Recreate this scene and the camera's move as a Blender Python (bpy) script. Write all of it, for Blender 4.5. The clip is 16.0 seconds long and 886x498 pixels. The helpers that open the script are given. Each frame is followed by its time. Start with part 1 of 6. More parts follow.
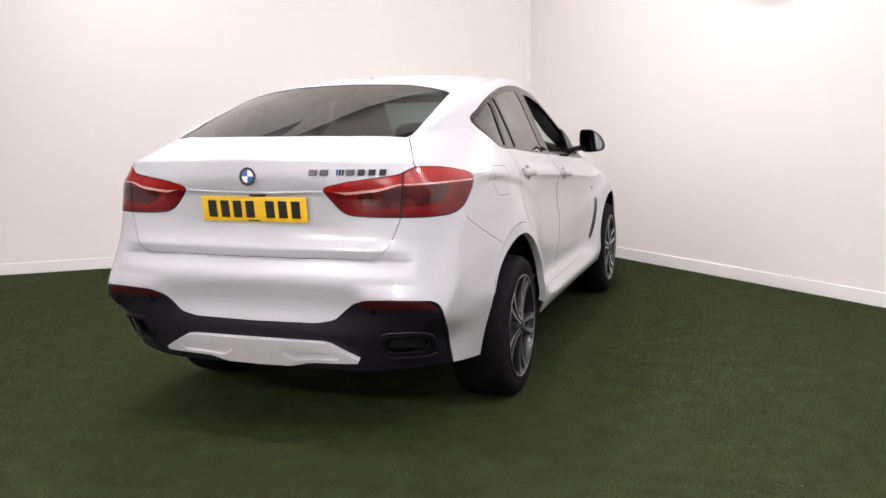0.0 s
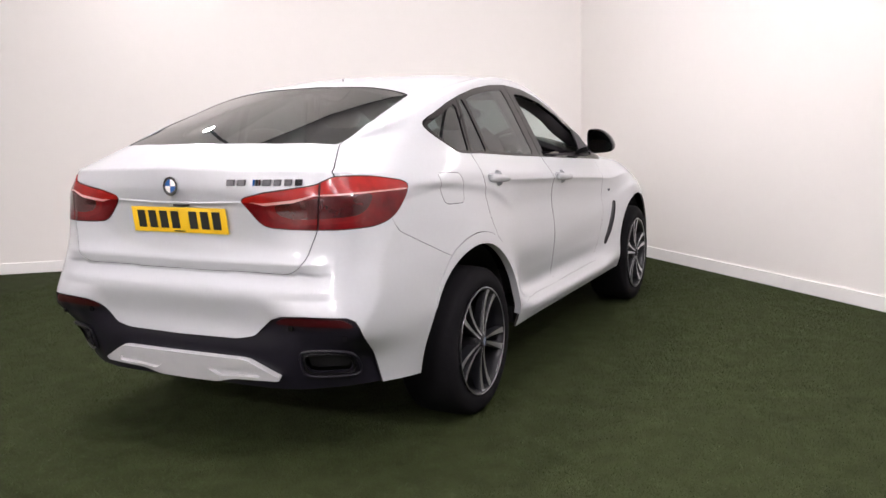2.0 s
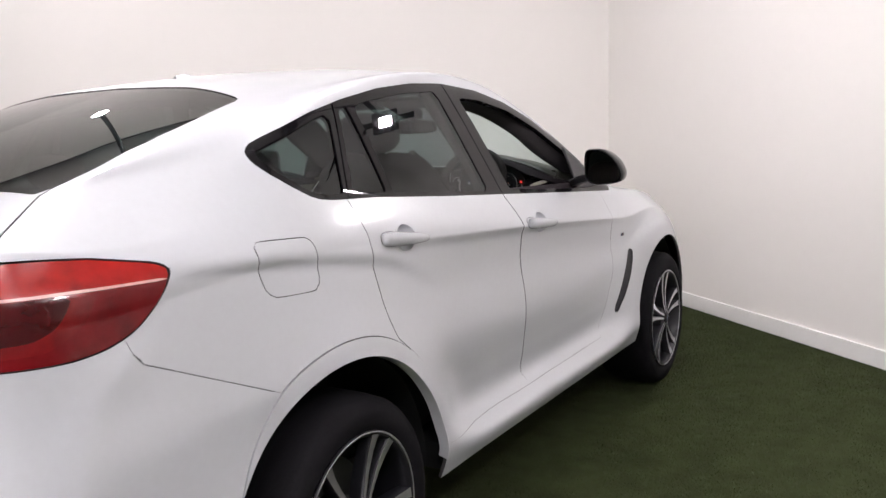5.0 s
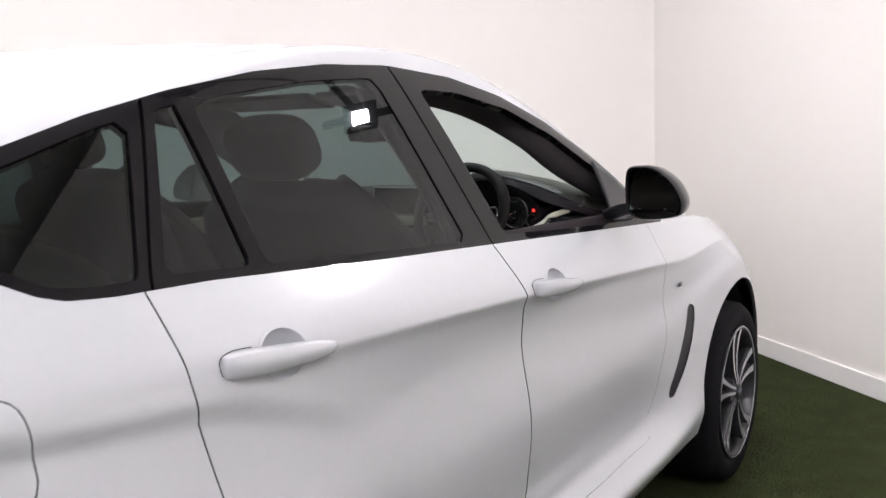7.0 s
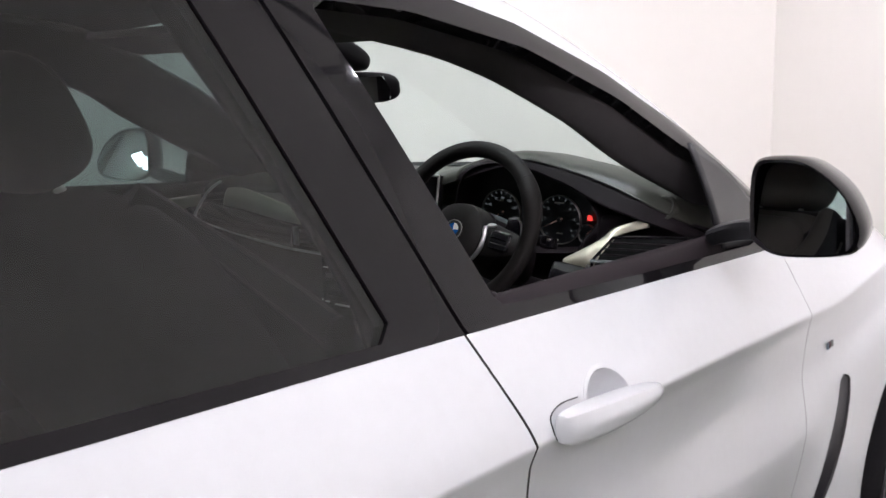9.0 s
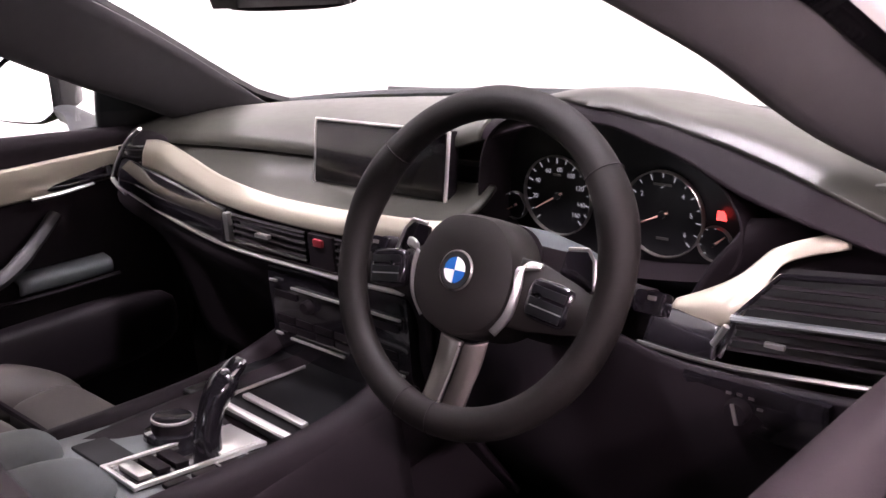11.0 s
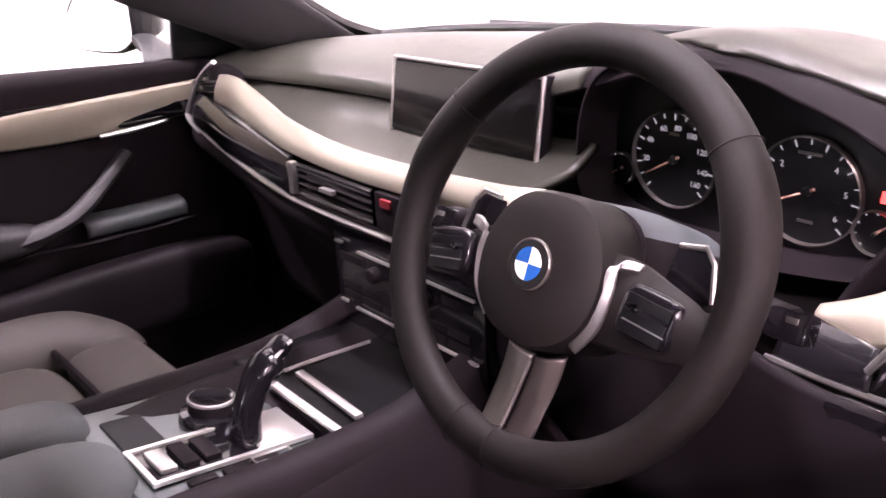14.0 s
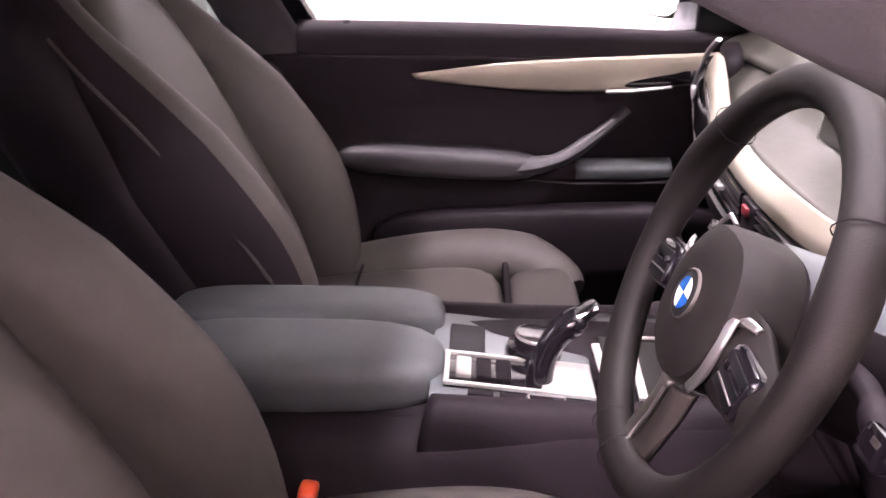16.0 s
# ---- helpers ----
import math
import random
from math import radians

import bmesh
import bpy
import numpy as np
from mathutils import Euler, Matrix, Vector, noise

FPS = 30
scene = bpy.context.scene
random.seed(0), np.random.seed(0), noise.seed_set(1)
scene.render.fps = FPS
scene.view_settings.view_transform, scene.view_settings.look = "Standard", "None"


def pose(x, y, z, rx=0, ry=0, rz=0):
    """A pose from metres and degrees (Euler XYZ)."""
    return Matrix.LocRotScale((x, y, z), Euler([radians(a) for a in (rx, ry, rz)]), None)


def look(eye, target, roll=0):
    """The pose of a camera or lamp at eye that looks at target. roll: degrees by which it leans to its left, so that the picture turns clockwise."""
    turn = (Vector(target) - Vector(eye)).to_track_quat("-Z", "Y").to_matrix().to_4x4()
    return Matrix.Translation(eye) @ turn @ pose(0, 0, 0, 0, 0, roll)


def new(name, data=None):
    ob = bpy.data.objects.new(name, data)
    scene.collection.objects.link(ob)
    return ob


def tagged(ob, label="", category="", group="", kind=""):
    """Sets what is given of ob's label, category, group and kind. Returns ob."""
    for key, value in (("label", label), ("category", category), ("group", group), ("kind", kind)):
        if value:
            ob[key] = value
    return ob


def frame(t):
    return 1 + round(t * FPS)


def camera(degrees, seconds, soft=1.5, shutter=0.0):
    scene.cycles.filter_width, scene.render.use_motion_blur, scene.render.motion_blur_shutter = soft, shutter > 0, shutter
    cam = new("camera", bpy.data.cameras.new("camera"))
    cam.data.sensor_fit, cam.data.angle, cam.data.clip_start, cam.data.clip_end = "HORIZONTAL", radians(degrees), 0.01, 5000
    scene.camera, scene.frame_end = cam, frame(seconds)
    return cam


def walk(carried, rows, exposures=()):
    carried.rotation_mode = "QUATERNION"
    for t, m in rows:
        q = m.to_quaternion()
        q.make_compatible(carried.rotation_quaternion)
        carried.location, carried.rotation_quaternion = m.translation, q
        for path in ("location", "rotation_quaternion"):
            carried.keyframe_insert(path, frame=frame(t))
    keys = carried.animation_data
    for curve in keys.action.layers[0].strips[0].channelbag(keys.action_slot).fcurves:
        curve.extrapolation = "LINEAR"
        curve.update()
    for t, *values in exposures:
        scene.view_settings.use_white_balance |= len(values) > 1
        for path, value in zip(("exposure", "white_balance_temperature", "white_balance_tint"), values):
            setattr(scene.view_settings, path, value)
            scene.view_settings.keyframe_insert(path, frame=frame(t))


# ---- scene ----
cam = camera(52.3, 16.0, soft=1.5, shutter=0.25)
PATH = [
    (0, (2.083, -4.463, 1.449), (1.433, -2.594, 1.16), -0.9),
    (0.5, (2.243, -4.347, 1.45), (1.536, -2.499, 1.158), -1.5),
    (1, (2.392, -4.247, 1.486), (1.62, -2.427, 1.185), -1.2),
    (1.5, (2.561, -4.142, 1.488), (1.73, -2.346, 1.194), -1.9),
    (2, (2.73, -3.929, 1.491), (1.843, -2.162, 1.189), -1.5),
    (2.5, (2.754, -3.619, 1.49), (1.848, -1.86, 1.195), -1.5),
    (3, (2.706, -3.277, 1.469), (1.783, -1.527, 1.176), -1.8),
    (3.5, (2.658, -2.966, 1.487), (1.733, -1.218, 1.191), -1.1),
    (4, (2.59, -2.636, 1.503), (1.622, -0.91, 1.213), -1.0),
    (4.5, (2.469, -2.282, 1.512), (1.48, -0.568, 1.222), -1.2),
    (5, (2.397, -1.945, 1.498), (1.395, -0.237, 1.215), -1.8),
    (7.5, (1.755, -0.373, 1.515), (0.668, 1.279, 1.218), -1.9),
    (8, (1.634, -0.087, 1.516), (0.535, 1.553, 1.195), -1.6),
    (8.5, (1.539, 0.179, 1.514), (0.379, 1.767, 1.148), -1.9),
    (9, (1.425, 0.427, 1.497), (0.194, 1.956, 1.112), -1.7),
    (9.5, (1.281, 0.683, 1.499), (0.006, 2.163, 1.068), -3.0),
    (12, (0.815, 1.252, 1.467), (-0.501, 2.593, 0.783), -4.1),
    (12.5, (0.797, 1.257, 1.464), (-0.492, 2.61, 0.752), -3.8),
    (13, (0.796, 1.258, 1.464), (-0.483, 2.615, 0.74), -3.7),
    (13.5, (0.796, 1.27, 1.459), (-0.503, 2.611, 0.741), -3.9),
    (14, (0.825, 1.318, 1.458), (-0.631, 2.478, 0.728), -3.9),
    (14.5, (0.885, 1.392, 1.461), (-0.758, 2.261, 0.723), -3.1),
    (15, (0.901, 1.468, 1.451), (-0.867, 2.084, 0.748), -3.9),
    (15.5, (0.945, 1.526, 1.47), (-0.908, 1.761, 0.756), -2.8),
    (16, (0.987, 1.602, 1.483), (-0.866, 1.495, 0.738), -2.5),
]
walk(cam, [(t, look(eye, target, roll)) for t, eye, target, roll in PATH],
     exposures=((0, 0.0, 6500, 8), (2.5, 0.0, 6500, 8), (5, -0.13, 6450, 7), (7.3, 0.12, 6350, 6), (8.5, 0.32, 6300, 7), (9.7, 0.25, 6300, 7), (11.6, 2.35, 6950, 39), (14, 2.3, 6950, 39), (15, 2.35, 6950, 39), (15.5, 2.45, 6950, 39), (16, 2.75, 6950, 39)))

# ---- light and exposure ----
world = bpy.data.worlds.new("showroom_air")
scene.world = world
world.use_nodes = True
world.node_tree.nodes["Background"].inputs[0].default_value = (0.9, 0.88, 0.85, 1)
world.node_tree.nodes["Background"].inputs[1].default_value = 0.05
scene.view_settings.exposure = 0.0


# ---- materials ----
def shader(name, color, rough=0.5, metal=0.0, coat=0.0, spec=0.5):
    m = bpy.data.materials.new(name)
    m.use_nodes = True
    b = m.node_tree.nodes["Principled BSDF"]
    b.inputs["Base Color"].default_value = (*color, 1)
    b.inputs["Roughness"].default_value = rough
    b.inputs["Metallic"].default_value = metal
    b.inputs["Coat Weight"].default_value = coat
    b.inputs["Coat Roughness"].default_value = 0.04
    b.inputs["Specular IOR Level"].default_value = spec
    return m


def grain(m, scale, amount, bump=0.0, rough_amount=0.0, detail=4, distance=0.002, stretch=(1, 1, 1)):
    """Noise in the colour (two scales), the roughness and the relief of a material."""
    t = m.node_tree
    b = t.nodes["Principled BSDF"]
    base = tuple(b.inputs["Base Color"].default_value)
    co = t.nodes.new("ShaderNodeTexCoord")
    mp = t.nodes.new("ShaderNodeMapping")
    mp.inputs["Scale"].default_value = stretch
    t.links.new(co.outputs["Object"], mp.inputs[0])
    n1, n2 = t.nodes.new("ShaderNodeTexNoise"), t.nodes.new("ShaderNodeTexNoise")
    n1.inputs["Scale"].default_value, n1.inputs["Detail"].default_value = scale, detail
    n2.inputs["Scale"].default_value, n2.inputs["Detail"].default_value = scale * 0.06, 3
    for n in (n1, n2):
        t.links.new(mp.outputs[0], n.inputs["Vector"])
    add = t.nodes.new("ShaderNodeMath")
    add.operation = "ADD"
    t.links.new(n1.outputs[0], add.inputs[0])
    t.links.new(n2.outputs[0], add.inputs[1])
    mr = t.nodes.new("ShaderNodeMapRange")
    mr.inputs[1].default_value, mr.inputs[2].default_value = 0.5, 1.5
    mr.inputs[3].default_value, mr.inputs[4].default_value = 1 - amount, 1 + amount
    t.links.new(add.outputs[0], mr.inputs[0])
    mul = t.nodes.new("ShaderNodeVectorMath")
    mul.operation = "SCALE"
    mul.inputs[0].default_value = base[:3]
    t.links.new(mr.outputs[0], mul.inputs["Scale"])
    t.links.new(mul.outputs[0], b.inputs["Base Color"])
    if bump:
        bp = t.nodes.new("ShaderNodeBump")
        bp.inputs["Strength"].default_value, bp.inputs["Distance"].default_value = bump, distance
        t.links.new(n1.outputs[0], bp.inputs["Height"])
        t.links.new(bp.outputs[0], b.inputs["Normal"])
    if rough_amount:
        rr = t.nodes.new("ShaderNodeMapRange")
        r0 = b.inputs["Roughness"].default_value
        rr.inputs[3].default_value, rr.inputs[4].default_value = r0 - rough_amount, r0 + rough_amount
        t.links.new(n2.outputs[0], rr.inputs[0])
        t.links.new(rr.outputs[0], b.inputs["Roughness"])
    return m


def pane(name, tint, gloss=1.0, base=0.04):
    """Clear or tinted sheet glass: what passes is tinted, the gloss grows towards grazing angles."""
    m = bpy.data.materials.new(name)
    m.use_nodes = True
    t = m.node_tree
    t.nodes.remove(t.nodes["Principled BSDF"])
    out = t.nodes["Material Output"]
    tr, gl, lw, pw, ma, mx = (t.nodes.new(k) for k in ("ShaderNodeBsdfTransparent", "ShaderNodeBsdfGlossy", "ShaderNodeLayerWeight", "ShaderNodeMath", "ShaderNodeMath", "ShaderNodeMixShader"))
    tr.inputs[0].default_value = (*tint, 1)
    gl.inputs["Roughness"].default_value = 0.0
    gl.inputs[0].default_value = (gloss, gloss, gloss, 1)
    lw.inputs[0].default_value = 0.5
    pw.operation, pw.inputs[1].default_value = "POWER", 5.0
    ma.operation, ma.inputs[1].default_value, ma.inputs[2].default_value = "MULTIPLY_ADD", 1.0 - base, base
    t.links.new(lw.outputs["Facing"], pw.inputs[0])
    t.links.new(pw.outputs[0], ma.inputs[0])
    t.links.new(ma.outputs[0], mx.inputs[0])
    t.links.new(tr.outputs[0], mx.inputs[1])
    t.links.new(gl.outputs[0], mx.inputs[2])
    t.links.new(mx.outputs[0], out.inputs[0])
    return m


def glow(name, color, strength):
    m = shader(name, (0.02, 0.02, 0.02))
    b = m.node_tree.nodes["Principled BSDF"]
    b.inputs["Emission Color"].default_value = (*color, 1)
    b.inputs["Emission Strength"].default_value = strength
    return m


PAINT = grain(shader("pearl_white_paint", (0.530, 0.545, 0.572), 0.42, 0.06, 1.0, 0.35), 900, 0.03)
PAINT.node_tree.nodes["Principled BSDF"].inputs["Coat Roughness"].default_value = 0.16
GLOSS_BLACK = shader("gloss_black_trim", (0.0072, 0.0066, 0.0078), 0.035, 0, 0.0, 0.14)
SATIN_BLACK = grain(shader("satin_black_plastic", (0.02, 0.02, 0.023), 0.42), 500, 0.15, 0.15)
NAVY_BLACK = grain(shader("dark_bumper_plastic", (0.009, 0.008, 0.013), 0.34, 0, 0, 0.25), 300, 0.15, 0.1)
RUBBER = grain(shader("tyre_rubber", (0.0095, 0.009, 0.0105), 0.75, 0, 0, 0.06), 120, 0.25, 0.2)
VOID = shader("dark_liner", (0.008, 0.008, 0.009), 0.9)
ALLOY = grain(shader("diamond_cut_alloy", (0.52, 0.52, 0.55), 0.28, 0.85), 200, 0.06)
GUNMETAL = shader("gunmetal_rim_paint", (0.016, 0.016, 0.020), 0.35, 0.2, 0.3)
CHROME = shader("chrome", (0.85, 0.85, 0.87), 0.08, 1.0)
SILVER = grain(shader("satin_silver_paint", (0.62, 0.62, 0.64), 0.35, 0.2), 400, 0.06)
DISC = shader("brake_disc_steel", (0.10, 0.10, 0.105), 0.35, 1.0)
TINTED = pane("privacy_glass", (0.125, 0.165, 0.162), 1.0, 0.030)
REAR_TINT = pane("rear_privacy_glass", (0.145, 0.19, 0.185), 1.0, 0.11)
CLEAR = pane("windscreen_glass", (0.72, 0.82, 0.80))
RED_LENS = grain(shader("red_tail_lens", (0.32, 0.009, 0.007), 0.25, 0, 0.2, 0.30), 26, 0.45)
DEEP_RED = grain(shader("deep_red_lens", (0.125, 0.0036, 0.0055), 0.2, 0, 0.12, 0.22), 14, 0.6)
DARK_RED = shader("dark_red_lens", (0.045, 0.002, 0.004), 0.45, 0, 0.2, 0.25)
RED_BAR = shader("pale_light_guide", (0.72, 0.40, 0.36), 0.35, 0, 0.5)
YELLOW = shader("yellow_plate", (0.90, 0.56, 0.02), 0.35)
DARK_CHROME = shader("dark_chrome", (0.16, 0.16, 0.175), 0.15, 1.0)
INK = shader("black_print", (0.01, 0.01, 0.01), 0.5)
BLUE = shader("blue_enamel", (0.01, 0.10, 0.36), 0.2, 0, 1.0)
WHITE = shader("white_enamel", (0.85, 0.85, 0.85), 0.3, 0, 0.5)
MIRROR = shader("mirror_silver", (0.85, 0.87, 0.88), 0.01, 1.0)
DARK_WALL = grain(shader("dark_grey_wall_paint", (0.16, 0.155, 0.155), 0.85), 14, 0.03, 0.12)
WALL = grain(shader("white_wall_paint", (0.80, 0.775, 0.745), 0.85), 14, 0.012, 0.12)
SKIRT = grain(shader("white_skirting_gloss", (0.84, 0.83, 0.81), 0.4), 30, 0.02)
CEILING = grain(shader("pale_hall_ceiling", (0.74, 0.73, 0.72), 0.9), 10, 0.08)
STEEL = grain(shader("dark_steel_beam", (0.055, 0.055, 0.06), 0.6), 8, 0.2)
LAMP = glow("lamp_panel", (1, 0.922, 0.968), 325)
TURF = grain(shader("artificial_turf", (0.034, 0.042, 0.016), 0.95, 0, 0, 0.1), 120, 0.5, 0.9, 0, 8, 0.02)


# ---- helpers for meshes ----
from mathutils.kdtree import KDTree


def part(name, bm, material, parent, label="", smooth=True, thick=0.0):
    """Links a bmesh as one mesh object under a thing or a part."""
    bmesh.ops.recalc_face_normals(bm, faces=bm.faces) if thick == 0.0 else None
    me = bpy.data.meshes.new(name)
    bm.to_mesh(me)
    bm.free()
    for mt in (material if isinstance(material, (list, tuple)) else [material]):
        me.materials.append(mt)
    if smooth:
        for p in me.polygons:
            p.use_smooth = True
        me.set_sharp_from_angle(angle=radians(38))
    ob = new(name, me)
    if parent is not None:
        ob.parent = parent
    if label:
        tagged(ob, label)
    if thick:
        s = ob.modifiers.new("thickness", "SOLIDIFY")
        s.thickness, s.offset = thick, -1
        if isinstance(material, (list, tuple)):
            s.material_offset = 1
    return ob


def empty(name, m=None, parent=None):
    ob = new(name)
    if m is not None:
        ob.matrix_world = m
    if parent is not None:
        ob.parent = parent
    return ob


def box_bm(center, size, bevel=0.0, seg=2, rot=None):
    bm = bmesh.new()
    bmesh.ops.create_cube(bm, size=1)
    bmesh.ops.scale(bm, vec=size, verts=bm.verts)
    if bevel:
        bmesh.ops.bevel(bm, geom=bm.edges[:], offset=bevel, segments=seg, profile=0.6, affect="EDGES")
    if rot is not None:
        bmesh.ops.transform(bm, matrix=rot, verts=bm.verts)
    bmesh.ops.translate(bm, vec=center, verts=bm.verts)
    return bm


def merge(*bms):
    out = bms[0]
    for b in bms[1:]:
        vs = {v: out.verts.new(v.co) for v in b.verts}
        for f in b.faces:
            try:
                g = out.faces.new([vs[v] for v in f.verts])
                g.material_index = f.material_index
            except ValueError:
                pass
        b.free()
    return out


def moved(bm, m):
    bmesh.ops.transform(bm, matrix=m, verts=bm.verts)
    return bm


def mirrored(bm):
    """A copy of bm reflected in the car's middle plane."""
    b = bm.copy()
    for v in b.verts:
        v.co.x = -v.co.x
    bmesh.ops.reverse_faces(b, faces=b.faces)
    return b


def both(bm, weld=0.0008):
    m = merge(bm, mirrored(bm))
    bmesh.ops.remove_doubles(m, verts=m.verts, dist=weld)
    return m


def tube_bm(points, radius, seg=8, closed=False, flat=1.0, up=Vector((0, 0, 1))):
    """A bar of round or flattened section along points; radius: a number, or one for each point."""
    bm = bmesh.new()
    n = len(points)
    pts = [Vector(p) for p in points]
    rings = []
    for i, p in enumerate(pts):
        if closed:
            d = pts[(i + 1) % n] - pts[i - 1]
        else:
            d = pts[min(i + 1, n - 1)] - pts[max(i - 1, 0)]
        d.normalize()
        a = d.cross(up)
        if a.length < 1e-4:
            a = d.cross(Vector((0, 1, 0)))
        a.normalize()
        b = a.cross(d)
        r = radius[i] if isinstance(radius, (list, tuple)) else radius
        rings.append([bm.verts.new(p + a * math.cos(k * math.tau / seg) * r + b * math.sin(k * math.tau / seg) * r * flat) for k in range(seg)])
    for i in range(n if closed else n - 1):
        q, s = rings[i], rings[(i + 1) % n]
        for k in range(seg):
            bm.faces.new((q[k], q[(k + 1) % seg], s[(k + 1) % seg], s[k]))
    if not closed:
        bm.faces.new(rings[0][::-1])
        bm.faces.new(rings[-1])
    return bm


def lathe_bm(profile, seg=48, axis="x"):
    """Turns (radius, along) points round an axis through the origin."""
    bm = bmesh.new()
    rings = []
    for r, a in profile:
        ring = []
        for k in range(seg):
            c, s = r * math.cos(k * math.tau / seg), r * math.sin(k * math.tau / seg)
            ring.append(bm.verts.new((a, c, s) if axis == "x" else (c, a, s) if axis == "y" else (c, s, a)))
        rings.append(ring)
    for q, s in zip(rings, rings[1:]):
        for k in range(seg):
            bm.faces.new((q[k], q[(k + 1) % seg], s[(k + 1) % seg], s[k]))
    return bm


def prism_bm(outline, depth, bevel=0.0, seg=2):
    """A flat outline of (x, z) points pulled from y = 0 to y = depth."""
    bm = bmesh.new()
    f = bm.faces.new([bm.verts.new((x, 0, z)) for x, z in outline])
    r = bmesh.ops.extrude_face_region(bm, geom=[f])
    bmesh.ops.translate(bm, vec=(0, depth, 0), verts=[v for v in r["geom"] if isinstance(v, bmesh.types.BMVert)])
    bmesh.ops.recalc_face_normals(bm, faces=bm.faces)
    if bevel:
        bmesh.ops.bevel(bm, geom=bm.edges[:], offset=bevel, segments=seg, profile=0.6, affect="EDGES")
    return bm


def catmull(p, t):
    """Point of a smooth curve through p at the running index t."""
    n = len(p)
    i = min(int(t), n - 2)
    f = t - i
    a, b, c, d = p[max(i - 1, 0)], p[i], p[i + 1], p[min(i + 2, n - 1)]
    return 0.5 * (2 * b + (c - a) * f + (2 * a - 5 * b + 4 * c - d) * f * f + (3 * b - a - 3 * c + d) * f ** 3)


def smooth_line(pts, steps):
    q = [np.array(x, float) for x in pts]
    return [catmull(q, (len(q) - 1) * i / steps) for i in range(steps + 1)]


def sheet_bm(rows, du, dv):
    """A smooth sheet through rows of control points."""
    grid = [smooth_line(r, du) for r in rows]
    cols = [smooth_line([g[i] for g in grid], dv) for i in range(du + 1)]
    bm = bmesh.new()
    vs = [[bm.verts.new(p) for p in c] for c in cols]
    for a, b in zip(vs, vs[1:]):
        for k in range(dv):
            try:
                bm.faces.new((a[k], b[k], b[k + 1], a[k + 1]))
            except ValueError:
                pass
    bmesh.ops.remove_doubles(bm, verts=bm.verts, dist=1e-5)
    return bm


def poly_sd(px, py, pts):
    """Signed distance of a point to a flat outline, negative inside."""
    d, s, n = 1e9, 1.0, len(pts)
    j = n - 1
    for i in range(n):
        xi, yi = pts[i]
        xj, yj = pts[j]
        ex, ey, wx, wy = xj - xi, yj - yi, px - xi, py - yi
        h = max(0.0, min(1.0, (wx * ex + wy * ey) / (ex * ex + ey * ey)))
        bx, by = wx - ex * h, wy - ey * h
        d = min(d, bx * bx + by * by)
        c1, c2, c3 = py >= yi, py < yj, ex * wy > ey * wx
        if (c1 and c2 and c3) or (not c1 and not c2 and not c3):
            s = -s
        j = i
    return s * math.sqrt(d)


def rounded(pts, steps=96):
    """A flat outline with its corners eased."""
    q = [np.array(p, float) for p in pts]
    n = len(q)
    soft = []
    for k in range(n):
        a, b, c = q[k - 1], q[k], q[(k + 1) % n]
        for u, w in ((a, .22), (c, .22)):
            soft.append(b + (u - b) * min(w, .018 / max(np.linalg.norm(u - b), 1e-6)))
    line = smooth_line(soft + [soft[0]], steps)
    return [(float(p[0]), float(p[1])) for p in line[:-1]]


def carve(bm, f):
    """Splits the mesh along f = 0 and returns the faces on the side where f is below 0."""
    d = {}
    for v in bm.verts:
        x = f(v.co)
        d[v] = 0.0 if abs(x) < 2e-4 else x
    for e in list(bm.edges):
        a, b = e.verts
        if d[a] * d[b] < 0:
            _, nv = bmesh.utils.edge_split(e, a, d[a] / (d[a] - d[b]))
            d[nv] = 0.0
    for fc in list(bm.faces):
        vs = fc.verts[:]
        if min(d[v] for v in vs) < 0 < max(d[v] for v in vs):
            zs = [v for v in vs if d[v] == 0.0]
            if len(zs) >= 2:
                try:
                    bmesh.utils.face_split(fc, zs[0], zs[-1] if len(zs) == 2 else zs[len(zs) // 2])
                except ValueError:
                    pass
    return [fc for fc in bm.faces if sum(d[v] for v in fc.verts) < 0]


def take(bm, faces):
    """Moves faces out of bm into a mesh of their own."""
    out = bmesh.new()
    vs = {}
    for fc in faces:
        for v in fc.verts:
            if v not in vs:
                vs[v] = out.verts.new(v.co)
        out.faces.new([vs[v] for v in fc.verts])
    bmesh.ops.delete(bm, geom=faces, context="FACES")
    return out


def panel(bm, f, gap=0.0016):
    """Cuts the panel f < 0 out of bm and leaves a joint round it."""
    band = carve(bm, lambda p: f(p) - gap)
    got = take(bm, band)
    inner = take(got, carve(got, lambda p: f(p) + gap))
    got.free()
    return inner


NORMALS = []


def true_normal(p):
    """Normal of the uncut body sheet beside p."""
    n = Vector((0, 0, 0))
    for co, i, d in NORMALS[0].find_n(p, 5):
        n += NORMALS[1][i] / (d * d + 1e-6)
    return n.normalized()


